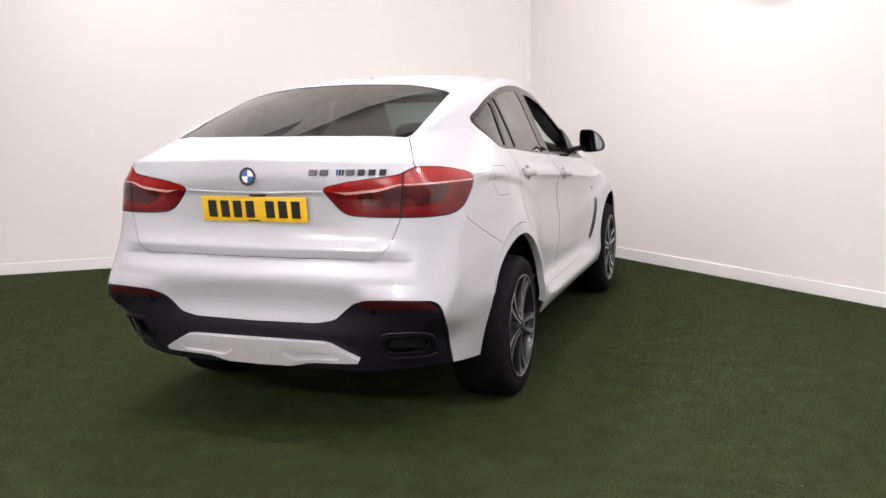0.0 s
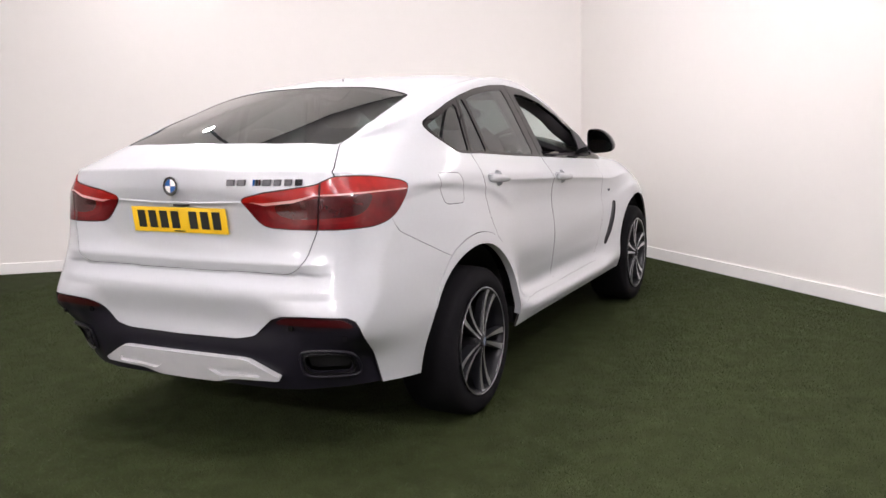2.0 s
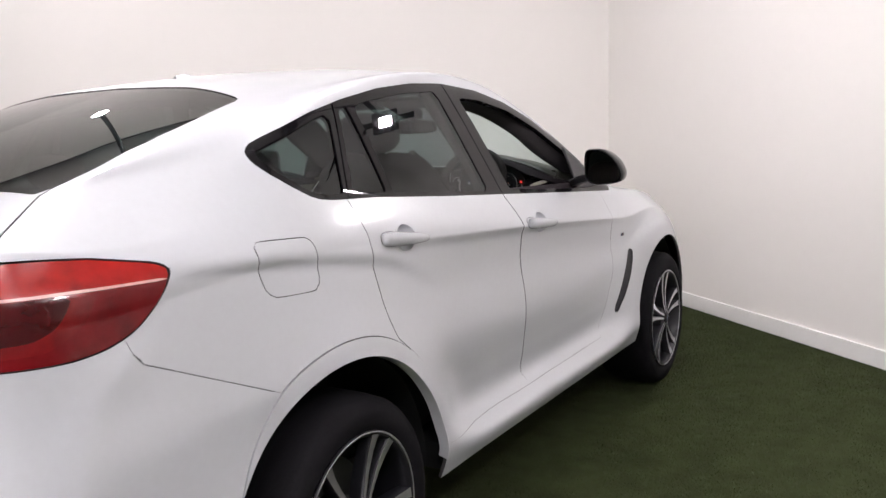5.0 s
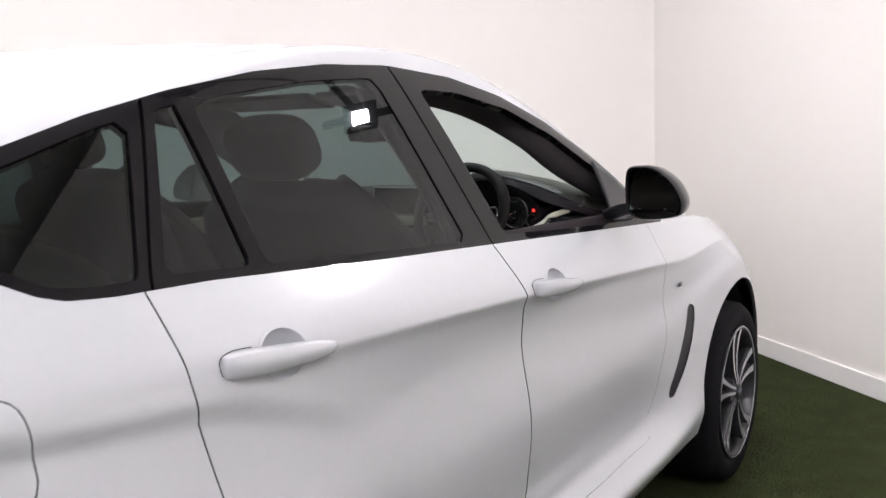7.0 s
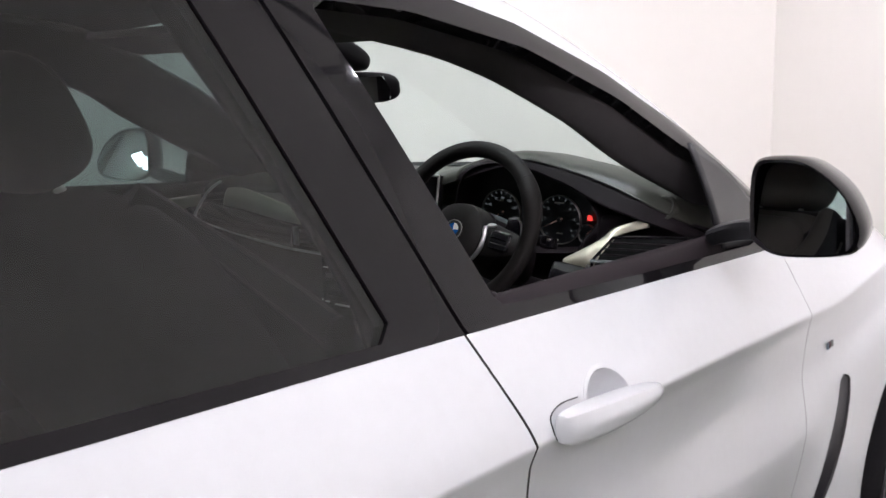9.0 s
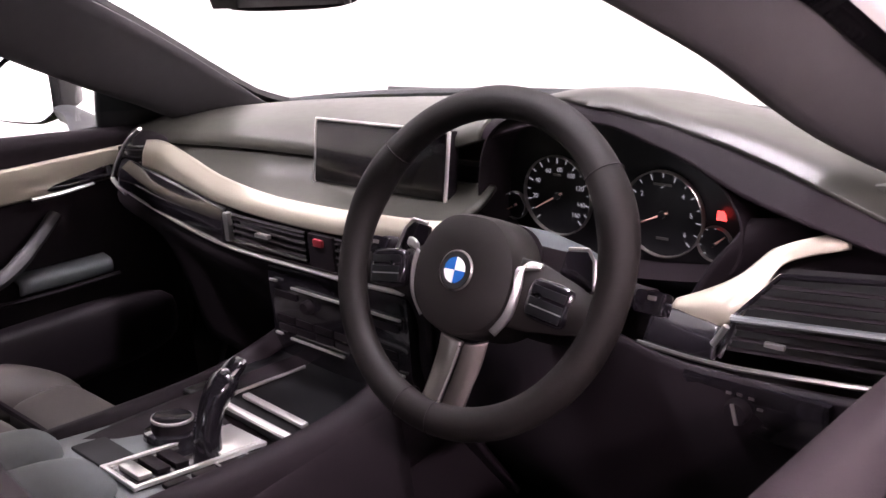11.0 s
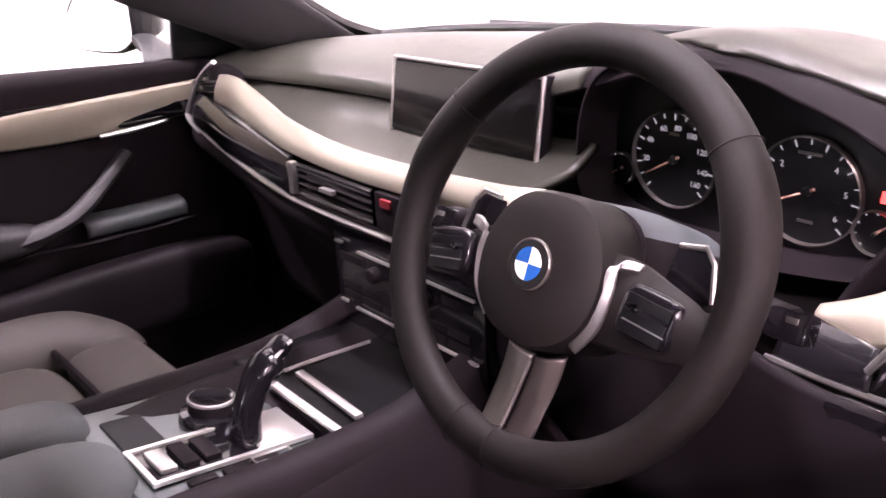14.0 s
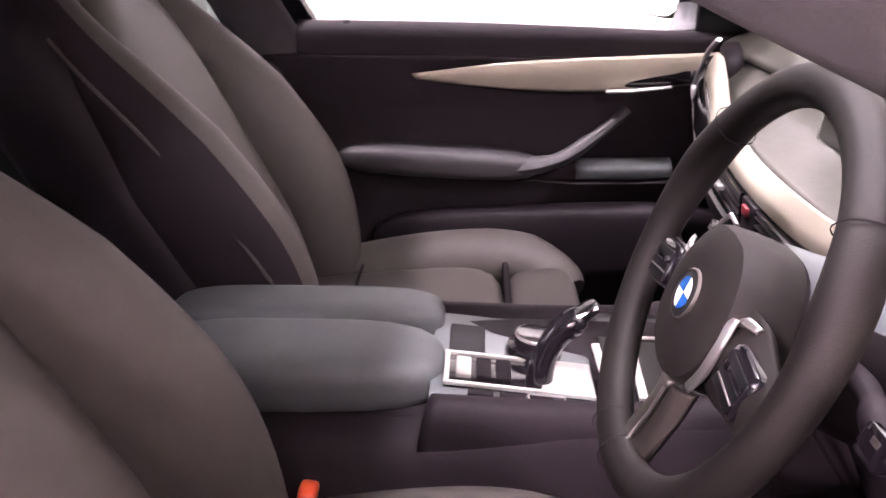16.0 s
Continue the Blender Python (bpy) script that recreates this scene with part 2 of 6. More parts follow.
def fair(bm, axis):
    """Normals of an even, gently bowed sheet laid through a pane; axis: the one that it is seen along."""
    a, b = [k for k in range(3) if k != axis]
    q = np.array([[abs(v.co.x), v.co.y, v.co.z] for v in bm.verts])
    c = q.mean(0)
    u, w = q[:, a] - c[a], q[:, b] - c[b]
    k = np.linalg.lstsq(np.stack([np.ones_like(u), u, w, u * u, u * w, w * w], 1), q[:, axis], rcond=None)[0]

    def at(p):
        u, w = abs(p[a]) - c[a] if a == 0 else p[a] - c[a], p[b] - c[b]
        n = [0.0, 0.0, 0.0]
        n[axis], n[a], n[b] = 1.0, -(k[1] + 2 * k[3] * u + k[4] * w), -(k[2] + k[4] * u + 2 * k[5] * w)
        return Vector(n).normalized()
    return at


def skin(name, bm, material, parent, label="", off=0.0, thick=0.012, bow=None):
    """Links a cut piece of the body sheet as a panel with thickness, shaded as the uncut sheet. Works on either side of the car."""
    mats = material if isinstance(material, (list, tuple)) else [material]
    bm.verts.ensure_lookup_table()
    bm.verts.index_update()
    nv = []
    for v in bm.verts:
        s = -1 if v.co.x < 0 else 1
        n = true_normal(Vector((abs(v.co.x), v.co.y, v.co.z))) if bow is None else bow(v.co)
        nv.append(Vector((n.x * s, n.y, n.z)))
    out = [v.co + nv[i] * off for i, v in enumerate(bm.verts)]
    k = len(out)
    verts = list(out)
    faces, norms, idx = [], [], []
    flip = {}
    for f in bm.faces:
        ids = [v.index for v in f.verts]
        f.normal_update()
        if f.normal.dot(nv[ids[0]]) < 0:
            ids.reverse()
        flip[f] = ids
        faces.append(ids)
        norms.extend(nv[i] for i in ids)
        idx.append(0)
    if thick:
        verts += [c - nv[i] * thick for i, c in enumerate(out)]
        for f in bm.faces:
            ids = flip[f][::-1]
            faces.append([i + k for i in ids])
            norms.extend(-nv[i] for i in ids)
            idx.append(min(1, len(mats) - 1))
        for e in bm.edges:
            if len(e.link_faces) == 1:
                ids = flip[e.link_faces[0]]
                a, b = e.verts[0].index, e.verts[1].index
                if ids[(ids.index(a) + 1) % len(ids)] != b:
                    a, b = b, a
                if abs(verts[a].x) < 1e-4 and abs(verts[b].x) < 1e-4:
                    continue
                m = len(verts)
                verts += [verts[b], verts[a], verts[a + k], verts[b + k]]
                q = (verts[a] - verts[b]).cross(verts[a + k] - verts[b])
                q = q.normalized() if q.length > 1e-9 else Vector((0, 0, 1))
                faces.append([m, m + 1, m + 2, m + 3])
                norms.extend([q] * 4)
                # Where a lining is given, edges take its dark colour as joint shade.
                idx.append(min(1, len(mats) - 1))
    me = bpy.data.meshes.new(name)
    me.from_pydata(verts, [], faces)
    for mt in mats:
        me.materials.append(mt)
    me.polygons.foreach_set("material_index", idx)
    me.polygons.foreach_set("use_smooth", [True] * len(faces))
    me.normals_split_custom_set(norms)
    me.update()
    bm.free()
    ob = new(name, me)
    ob.parent = parent
    if label:
        tagged(ob, label)
    return ob


def surface_x(y, z):
    """Where the uncut body side stands at y, z."""
    s = w = 0.0
    for co, i, d in NORMALS[0].find_n(Vector((0.9, y, z)), 6):
        n = NORMALS[1][i]
        k = 1 / (math.hypot(co.y - y, co.z - z) ** 2 + 1e-6)
        s += k * (co.x - (n.y * (y - co.y) + n.z * (z - co.z)) / max(n.x, 0.2))
        w += k
    return s / w


def surface_y(x, z):
    """Where the uncut tail stands at x, z."""
    s = w = 0.0
    for co, i, d in NORMALS[0].find_n(Vector((x, -.97, z)), 6):
        n = NORMALS[1][i]
        k = 1 / (math.hypot(co.x - x, co.z - z) ** 2 + 1e-6)
        s += k * (co.y - (n.x * (x - co.x) + n.z * (z - co.z)) / min(n.y, -0.2))
        w += k
    return s / w


# ---- the room ----
CORNER = Vector((-0.38, 5.75))
RIGHT_DIR = Vector((0.755, -0.656))
LEFT_DIR = Vector((-0.785, -0.619))
HALL = 5.2


def wall(name, a, b, label, material=WALL, HEIGHT=4.95):
    """A wall from a to b, 0.15 thick, standing outside that line, and its skirting."""
    d = (b - a).normalized()
    n = Vector((d.y, -d.x))
    mid = (a + b) / 2
    if (Vector((0, 0)) - mid).dot(n) < 0:
        n = -n
    ang = Matrix.Rotation(math.atan2(d.y, d.x), 4, "Z")
    bm = box_bm((0, 0, 0), ((b - a).length, 0.15, HEIGHT), rot=ang)
    c = mid - n * 0.075
    moved(bm, Matrix.Translation((c.x, c.y, HEIGHT / 2)))
    tagged(part(name, bm, material, None, label, smooth=False), category="wall", kind="structure")
    sk = box_bm((0, 0, 0), ((b - a).length, 0.018, 0.11), 0.004, 2, ang)
    c = mid + n * 0.0095
    moved(sk, Matrix.Translation((c.x, c.y, 0.058)))
    tagged(part("baseboard", sk, SKIRT, None, "white painted skirting board along the wall", smooth=False), category="skirting", kind="structure")


FAR_R = CORNER + RIGHT_DIR * 13.0
FAR_L = CORNER + LEFT_DIR * 12.0
BACK = FAR_R + LEFT_DIR * 12.0
wall("wall_right", CORNER + RIGHT_DIR * 0.0, FAR_R, "plain white painted showroom wall")
wall("wall_left", CORNER + LEFT_DIR * 0.0, FAR_L, "plain white painted showroom wall")
wall("wall_back", FAR_R, BACK, "plain dark grey painted wall", DARK_WALL)
OUTWARD = lambda p: p + (p - (CORNER + BACK) / 2).normalized() * 7.0
for k, (a, b) in enumerate(((CORNER, FAR_R), (FAR_R, BACK), (BACK, FAR_L), (FAR_L, CORNER))):
    a, b = OUTWARD(a), OUTWARD(b)
    d = b - a
    bm = box_bm((0, 0, 0), (d.length, 0.15, HALL), rot=Matrix.Rotation(math.atan2(d.y, d.x), 4, "Z"))
    moved(bm, Matrix.Translation(((a.x + b.x) / 2, (a.y + b.y) / 2, HALL / 2)))
    tagged(part("hall_wall", bm, DARK_WALL, None, "dark grey outer wall of the hall", smooth=False), category="wall", kind="structure")
wall("wall_end", BACK, FAR_L, "plain white painted showroom wall")


def slab(name, z, thick, material, label, category):
    bm = bmesh.new()
    f = bm.faces.new([bm.verts.new((p.x, p.y, z)) for p in (OUTWARD(CORNER), OUTWARD(FAR_R), OUTWARD(BACK), OUTWARD(FAR_L))])
    r = bmesh.ops.extrude_face_region(bm, geom=[f])
    bmesh.ops.translate(bm, vec=(0, 0, thick), verts=[v for v in r["geom"] if isinstance(v, bmesh.types.BMVert)])
    return tagged(part(name, bm, material, None, label, smooth=False), category=category, kind="structure")


slab("floor", -0.1, 0.1, TURF, "dark green artificial turf showroom floor", "floor")
BLADE = grain(shader("turf_blade", (0.038, 0.053, 0.018), 0.8, 0, 0, 0.15), 3, 0.5)
rng = np.random.default_rng(4)
count = 420000
c = np.stack([rng.uniform(-4.2, 4.6, count), rng.uniform(-5.0, 5.2, count)], 1)
inside = ((c - np.array(CORNER)) @ np.array([RIGHT_DIR.y, -RIGHT_DIR.x]) < -0.06) & ((c - np.array(CORNER)) @ np.array([-LEFT_DIR.y, LEFT_DIR.x]) < -0.06)
inside = inside if inside.sum() > 1000 else np.ones(count, bool)
c = c[inside]
count = len(c)
ang, hgt, lean = rng.uniform(0, math.tau, count), rng.uniform(.006, .014, count), rng.normal(0, .006, (count, 2))
w = .0016
v = np.zeros((count, 3, 3))
v[:, 0, :2] = c + np.stack([np.cos(ang), np.sin(ang)], 1) * w
v[:, 1, :2] = c - np.stack([np.cos(ang), np.sin(ang)], 1) * w
v[:, 2, :2] = c + lean
v[:, 2, 2] = hgt
me = bpy.data.meshes.new("turf_pile")
me.from_pydata(v.reshape(-1, 3).tolist(), [], np.arange(count * 3).reshape(-1, 3).tolist())
me.materials.append(BLADE)
tagged(new("turf_pile", me), "short dark green artificial turf pile on the floor", "turf", kind="stuff")
slab("ceiling", HALL, 0.1, CEILING, "pale industrial showroom ceiling", "ceiling")


def ceiling_lamp(x, y, z, turn, w=0.9, l=0.9):
    e = empty("ceiling_light", pose(x, y, z, 0, 0, turn))
    tagged(e, "square white flood light panel hung from the ceiling", "ceiling light", "ceiling lights")
    part("housing", box_bm((0, 0, 0.06), (w * 0.4, l * 0.4, 0.08), 0.01), STEEL, e, "dark metal housing", smooth=False)
    part("diffuser", box_bm((0, 0, 0), (w - 0.03, l - 0.03, 0.04), 0.004), LAMP, e, "glowing white panel", smooth=False)
    part("hanger", box_bm((0, 0, (HALL - z) / 2 + .04), (0.03, 0.03, HALL - z - .09)), STEEL, e, "thin hanging rod", smooth=False)


# Unseen panels, added where they balance the light on car and walls.
for lx, ly, lz, ls in ((-0.8, 0.7, 4.2, .29), (-0.9, -1.4, 4.2, .27), (1.8, -7.4, 3.5, .53), (-2.2, -7.2, 3.5, .48), (-3.1, 2.1, 3.3, .125),
                       (4.6, -1.2, 4.2, .36), (3.4, -3.2, 4.2, .28), (0.6, 2.4, 4.2, .27)):
    ceiling_lamp(lx, ly, lz, 12, ls, ls)

# small spot light near the end wall, turned down towards the side of the car
spot = empty("spot_light", Matrix.Translation((1.89, 3.24, 2.74)))
tagged(spot, "small square white spot light in a black housing", "spot light")
AIM = Vector((-.36, -.84, -.40)).to_track_quat("-Z", "Y").to_matrix().to_4x4() @ Matrix.Rotation(radians(-32), 4, "Z")
part("housing", moved(box_bm((0, 0, .05), (.20, .18, .09), .015), AIM), STEEL, spot, "black metal housing", smooth=False)
part("diffuser", moved(box_bm((0, 0, 0), (.095, .080, .02), .004), AIM), LAMP, spot, "glowing white panel", smooth=False)
part("bracket", moved(box_bm((.0, 0, .07), (.46, .05, .05), .01), AIM), STEEL, spot, "black crossbar", smooth=False)
part("hanger", box_bm((.03, .07, (HALL - 2.74) / 2 + .04), (.03, .03, HALL - 2.74 - .09)), STEEL, spot, "thin hanging rod", smooth=False)

for k in range(11):
    a = CORNER + RIGHT_DIR * (-4.4 + 2.0 * k) - LEFT_DIR * 4.4
    b = a + LEFT_DIR * 20.8
    mid, d = (a + b) / 2, b - a
    bm = box_bm((0, 0, 0), (d.length, 0.16, 0.22), 0.0, rot=Matrix.Rotation(math.atan2(d.y, d.x), 4, "Z"))
    moved(bm, Matrix.Translation((mid.x, mid.y, HALL - 0.115)))
    tagged(part("ceiling_beam", bm, STEEL, None, "dark steel beam under the ceiling", smooth=False), category="beam", group="ceiling beams", kind="structure")


# ---- the car: section curves of the right half, from the middle of the tail round the side to the nose ----
SILL = ((0, -.985, .35), (.45, -.975, .35), (.68, -.90, .36), (.83, -.752, .366), (.888, -.44, .337), (.92, 0, .33), (.94, .40, .335), (.945, .75, .342),
        (.945, 1.2, .342), (.945, 1.65, .342), (.945, 2.1, .342), (.945, 2.42, .342), (.95, 2.93, .33), (.90, 3.4, .28), (.62, 3.72, .25), (0, 3.80, .24))
SKIRT_LINE = ((0, -1.035, .50), (.45, -1.02, .50), (.70, -.945, .50), (.835, -.80, .49), (.91, -.45, .46), (.955, 0, .46), (.975, .42, .45), (.968, .75, .415),
              (.965, 1.2, .41), (.965, 1.65, .41), (.967, 2.1, .41), (.968, 2.45, .43), (.97, 2.93, .46), (.92, 3.4, .36), (.64, 3.77, .31), (0, 3.86, .30))
LOWER = ((0, -1.025, .64), (.43, -1.02, .64), (.72, -.993, .63), (.868, -.888, .60), (.93, -.45, .60), (.965, 0, .60), (.973, .42, .57), (.884, .75, .485),
         (.874, 1.2, .48), (.877, 1.65, .48), (.890, 2.1, .485), (.955, 2.45, .54), (.975, 2.93, .60), (.925, 3.4, .45), (.65, 3.79, .39), (0, 3.89, .37))
BUMPER = ((0, -1.055, .76), (.40, -1.05, .755), (.70, -1.008, .74), (.872, -.888, .70), (.925, -.43, .73), (.965, 0, .78), (.962, .40, .70), (.887, .75, .60),
          (.882, 1.2, .59), (.885, 1.65, .59), (.893, 2.1, .595), (.945, 2.45, .68), (.975, 2.93, .76), (.92, 3.4, .55), (.65, 3.80, .47), (0, 3.90, .45))
FLARE = ((0, -1.03, .855), (.37, -1.025, .85), (.665, -.998, .84), (.860, -.850, .82), (.925, -.40, .84), (.962, 0, .885), (.945, .37, .82), (.900, .75, .76),
         (.897, 1.2, .75), (.90, 1.65, .75), (.905, 2.1, .75), (.93, 2.45, .81), (.962, 2.93, .885), (.90, 3.4, .68), (.64, 3.80, .58), (0, 3.91, .56))
HAUNCH = ((0, -.99, .97), (.36, -.985, .965), (.66, -.970, .94), (.842, -.828, .92), (.912, -.39, .95), (.935, 0, 1.0), (.918, .33, .965), (.884, .75, .97),
          (.880, 1.2, .95), (.882, 1.65, .92), (.890, 2.1, .88), (.91, 2.45, .89), (.935, 2.93, .94), (.87, 3.4, .80), (.62, 3.79, .70), (0, 3.90, .68))
CREASE = ((0, -1.0, 1.125), (.345, -.995, 1.12), (.68, -.945, 1.10), (.829, -.79, 1.10), (.895, -.39, 1.135), (.910, -.03, 1.15), (.906, .30, 1.137), (.904, .75, 1.110),
          (.903, 1.2, 1.080), (.904, 1.65, 1.047), (.906, 2.1, 1.012), (.907, 2.45, .985), (.90, 2.93, .99), (.83, 3.4, .88), (.58, 3.77, .80), (0, 3.87, .78))
SHOULDER = ((0, -1.03, 1.195), (.345, -1.01, 1.185), (.68, -.938, 1.175), (.829, -.765, 1.17), (.893, -.37, 1.185), (.898, -.03, 1.20), (.892, .30, 1.182), (.888, .75, 1.150),
            (.885, 1.2, 1.118), (.885, 1.65, 1.085), (.886, 2.1, 1.050), (.885, 2.45, 1.025), (.865, 2.93, 1.02), (.79, 3.4, .935), (.55, 3.74, .86), (0, 3.84, .84))
BELT = ((0, -1.03, 1.285), (.35, -1.0, 1.275), (.69, -.895, 1.264), (.805, -.645, 1.240), (.83, -.3, 1.275), (.828, -.03, 1.318), (.828, .3, 1.286), (.826, .75, 1.246),
        (.822, 1.2, 1.213), (.824, 1.65, 1.18), (.83, 2.1, 1.150), (.832, 2.45, 1.118), (.80, 2.93, 1.08), (.72, 3.4, 1.0), (.5, 3.71, .925), (0, 3.81, .91))
RAIL = ((0, -.735, 1.372), (.33, -.725, 1.370), (.60, -.675, 1.360), (.68, -.48, 1.375), (.715, -.25, 1.41), (.718, -.02, 1.475), (.700, .30, 1.555), (.675, .72, 1.620),
        (.660, 1.08, 1.630), (.660, 1.48, 1.585), (.690, 1.90, 1.445), (.770, 2.33, 1.205), (.6, 2.85, 1.11), (.5, 3.35, 1.04), (.34, 3.66, .96), (0, 3.75, .945))
ROOF_EDGE = ((0, -.56, 1.425), (.33, -.55, 1.424), (.58, -.50, 1.416), (.615, -.40, 1.445), (.615, -.2, 1.50), (.60, .03, 1.565), (.585, .32, 1.617), (.570, .72, 1.662),
             (.558, 1.12, 1.672), (.56, 1.5, 1.628), (.61, 1.92, 1.475), (.71, 2.36, 1.222), (.45, 2.87, 1.13), (.36, 3.35, 1.06), (.25, 3.64, .975), (0, 3.71, .96))
ROOF_MID = ((0, -.40, 1.482), (.2, -.39, 1.483), (.34, -.35, 1.494), (.36, -.28, 1.512), (.36, -.1, 1.566), (.35, .1, 1.622), (.34, .36, 1.66), (.33, .72, 1.692),
            (.32, 1.12, 1.700), (.32, 1.55, 1.66), (.36, 2.0, 1.49), (.42, 2.50, 1.215), (.25, 2.88, 1.145), (.2, 3.35, 1.075), (.14, 3.62, .985), (0, 3.69, .97))
SPINE = ((0, -.38, 1.488), (0, -.34, 1.502), (0, -.28, 1.522), (0, -.2, 1.548), (0, -.06, 1.590), (0, .12, 1.636), (0, .38, 1.672), (0, .72, 1.700),
         (0, 1.12, 1.707), (0, 1.57, 1.672), (0, 2.05, 1.495), (0, 2.58, 1.215), (0, 2.9, 1.15), (0, 3.36, 1.08), (0, 3.61, .99), (0, 3.67, .975))
LOWER_SET = (SILL, SKIRT_LINE, LOWER, BUMPER, FLARE, HAUNCH, CREASE, SHOULDER, BELT)
UPPER_SET = (BELT, RAIL, ROOF_EDGE, ROOF_MID, SPINE)

car = empty("car")
tagged(car, "white four-door coupe SUV with dark tinted windows parked on green turf", "car")

lower = merge(sheet_bm(LOWER_SET[:7], 270, 72), sheet_bm(LOWER_SET[6:], 270, 12))
upper = sheet_bm(UPPER_SET, 270, 44)


def hat(d, w, power=1.4):
    return max(0.0, 1 - abs(d) / w) ** power


def ramp(v, a, b):
    return max(0.0, min(1.0, (v - a) / (b - a)))


def sculpt(p):
    """Ledges and creases of the tail and the flanks."""
    x, y, z = p
    if y < -.55:
        mid = ramp(x, .75, .61)
        if .852 < z < .895:
            p.y += .022 * (.895 - z) / .043 * mid
        elif .79 < z <= .852:
            p.y += .036 * (z - .79) / .062 * mid
        p.y -= .006 * hat(z - .895, .05) * mid
        cheek = max(0.0, 1 - ((x - .645) / .20) ** 2)
        p.y -= .020 * cheek * (ramp(z, .755, .695) if z > .695 else ramp(z, .62, .68))
    edge = float(np.interp(z, (.62, .663, .723, .764, .875, .946, 1.01, 1.05), (-.94, -.917, -.868, -.832, -.790, -.742, -.683, -.66)))
    ridge = .013 * hat(y - edge, .11) * ramp(z, .45, .62) * ramp(z, 1.06, 1.0) * ramp(x, .70, .76)
    p.x += ridge * .72
    p.y -= ridge * .69
    if x > .76 and -.60 < y < .62:
        d = float(np.interp(y, (-.56, -.44, -.31, -.06, .133, .277, .434, .62), (1.185, 1.182, 1.172, 1.143, 1.117, 1.090, 1.034, .950))) - z
        p.x -= .0085 * (ramp(d, 0, .024) if d < .024 else ramp(d, .17, .024)) * ramp(y, -.60, -.48) * ramp(y, .62, .30)
        p.x += .003 * hat(d + .012, .03) * ramp(y, -.60, -.48) * ramp(y, .55, .20)
    if x > .8 and .25 < y < 2.4:
        d = float(np.interp(y, (.3, .75, 1.2, 1.65, 2.1, 2.45), (1.137, 1.11, 1.08, 1.047, 1.012, .985))) - z
        p.x -= .0062 * (ramp(d, 0, .028) if d < .028 else ramp(d, .24, .028)) * ramp(y, .25, .6) * ramp(y, 2.4, 2.1)


for v in lower.verts:
    sculpt(v.co)
shell = merge(lower, upper)
bmesh.ops.remove_doubles(shell, verts=shell.verts, dist=0.0006)
bmesh.ops.recalc_face_normals(shell, faces=shell.faces)

kd = KDTree(len(shell.verts))
shell.normal_update()
NORMALS.extend([kd, []])
for i, v in enumerate(shell.verts):
    kd.insert(v.co, i)
    NORMALS[1].append(Vector((0, v.normal.y, v.normal.z)).normalized() if v.co.x < 1e-5 else v.normal.copy())
kd.balance()

# wheel arches
R_AXLE, F_AXLE, HUB_Z = 0.0, 2.933, 0.368


def arch(y0, r):
    return lambda p: (math.hypot(p.y - y0, (p.z - HUB_Z)) - r) if p.x > 0.3 else 1.0


for y0, r0 in ((-.01, .487), (F_AXLE - .01, .466)):
    f = arch(y0, r0)
    bmesh.ops.delete(shell, geom=carve(shell, f), context="FACES")

# raised lip round the rear arch
def lip_f(p):
    if p.x < .6 or p.y > 1 or p.z < HUB_Z + .03:
        return 1.0
    t = math.degrees(math.atan2(p.z - HUB_Z, p.y + .01))
    return math.hypot(p.y + .01, p.z - HUB_Z) - (.487 + .055 * ramp(t, 150, 118) * ramp(t, 2, 25))


arch_lip = panel(shell, lip_f, 0.0016)

# outline of the side windows, in (y, z)
DLO = ((-.137, 1.415), (-.128, 1.395), (-.10, 1.368), (-.05, 1.332), (.0, 1.303), (.04, 1.290), (.115, 1.282), (.30, 1.273), (.75, 1.237), (1.2, 1.205), (1.65, 1.173), (2.1, 1.142), (2.39, 1.122), (2.41, 1.14),
       (2.30, 1.232), (2.08, 1.362), (1.80, 1.487), (1.55, 1.564), (1.30, 1.612), (1.03, 1.634), (.80, 1.630), (.58, 1.610), (.36, 1.573), (.19, 1.535), (.05, 1.495), (-.06, 1.465), (-.105, 1.450), (-.13, 1.434))
dlo_f = lambda p: poly_sd(p.y, p.z, DLO) if (p.x > 0.5 and p.z > 1.05 and p.y > -.3) else 1.0
dlo = take(shell, carve(shell, dlo_f))

# rear window, in plan
RWIN = ((0, -.735), (.33, -.725), (.60, -.672), (.612, -.60), (.590, -.2), (.575, .02), (.56, .045), (.35, .085), (0, .10), (-.1, .10), (-.1, -.735))
rwin_f = lambda p: poly_sd(p.x, p.y, RWIN) if (p.z > 1.3 and p.y < .4) else 1.0
rear_glass = take(shell, carve(shell, rwin_f))

# windscreen, in plan
SCREEN = ((-.1, 1.66), (0, 1.66), (.35, 1.645), (.545, 1.60), (.60, 1.92), (.69, 2.33), (.68, 2.42), (.42, 2.54), (0, 2.60), (-.1, 2.60))
screen_f = lambda p: poly_sd(p.x, p.y, SCREEN) if (p.z > 1.1 and p.y > 1.3) else 1.0
windscreen = take(shell, carve(shell, screen_f))

# tail lamps, in (way round the corner, z)
ROUND = lambda p: abs(p.x) + .5 * (p.y + 1.0)
LAMP_OUT = ((.330, 1.155), (.445, 1.183), (.695, 1.212), (.735, 1.228), (.777, 1.243), (.864, 1.241), (.947, 1.232), (1.066, 1.207), (1.100, 1.188), (1.093, 1.151), (1.071, 1.110), (1.042, 1.071), (1.000, 1.046), (.944, 1.034), (.813, 1.032), (.693, 1.033), (.556, 1.035), (.464, 1.040), (.4215, 1.060))
LAMP_OUT = rounded(LAMP_OUT, 152)
lamp_f = lambda p: poly_sd(ROUND(p), p.z, LAMP_OUT) if p.y < -.33 and p.z > .95 else 1.0
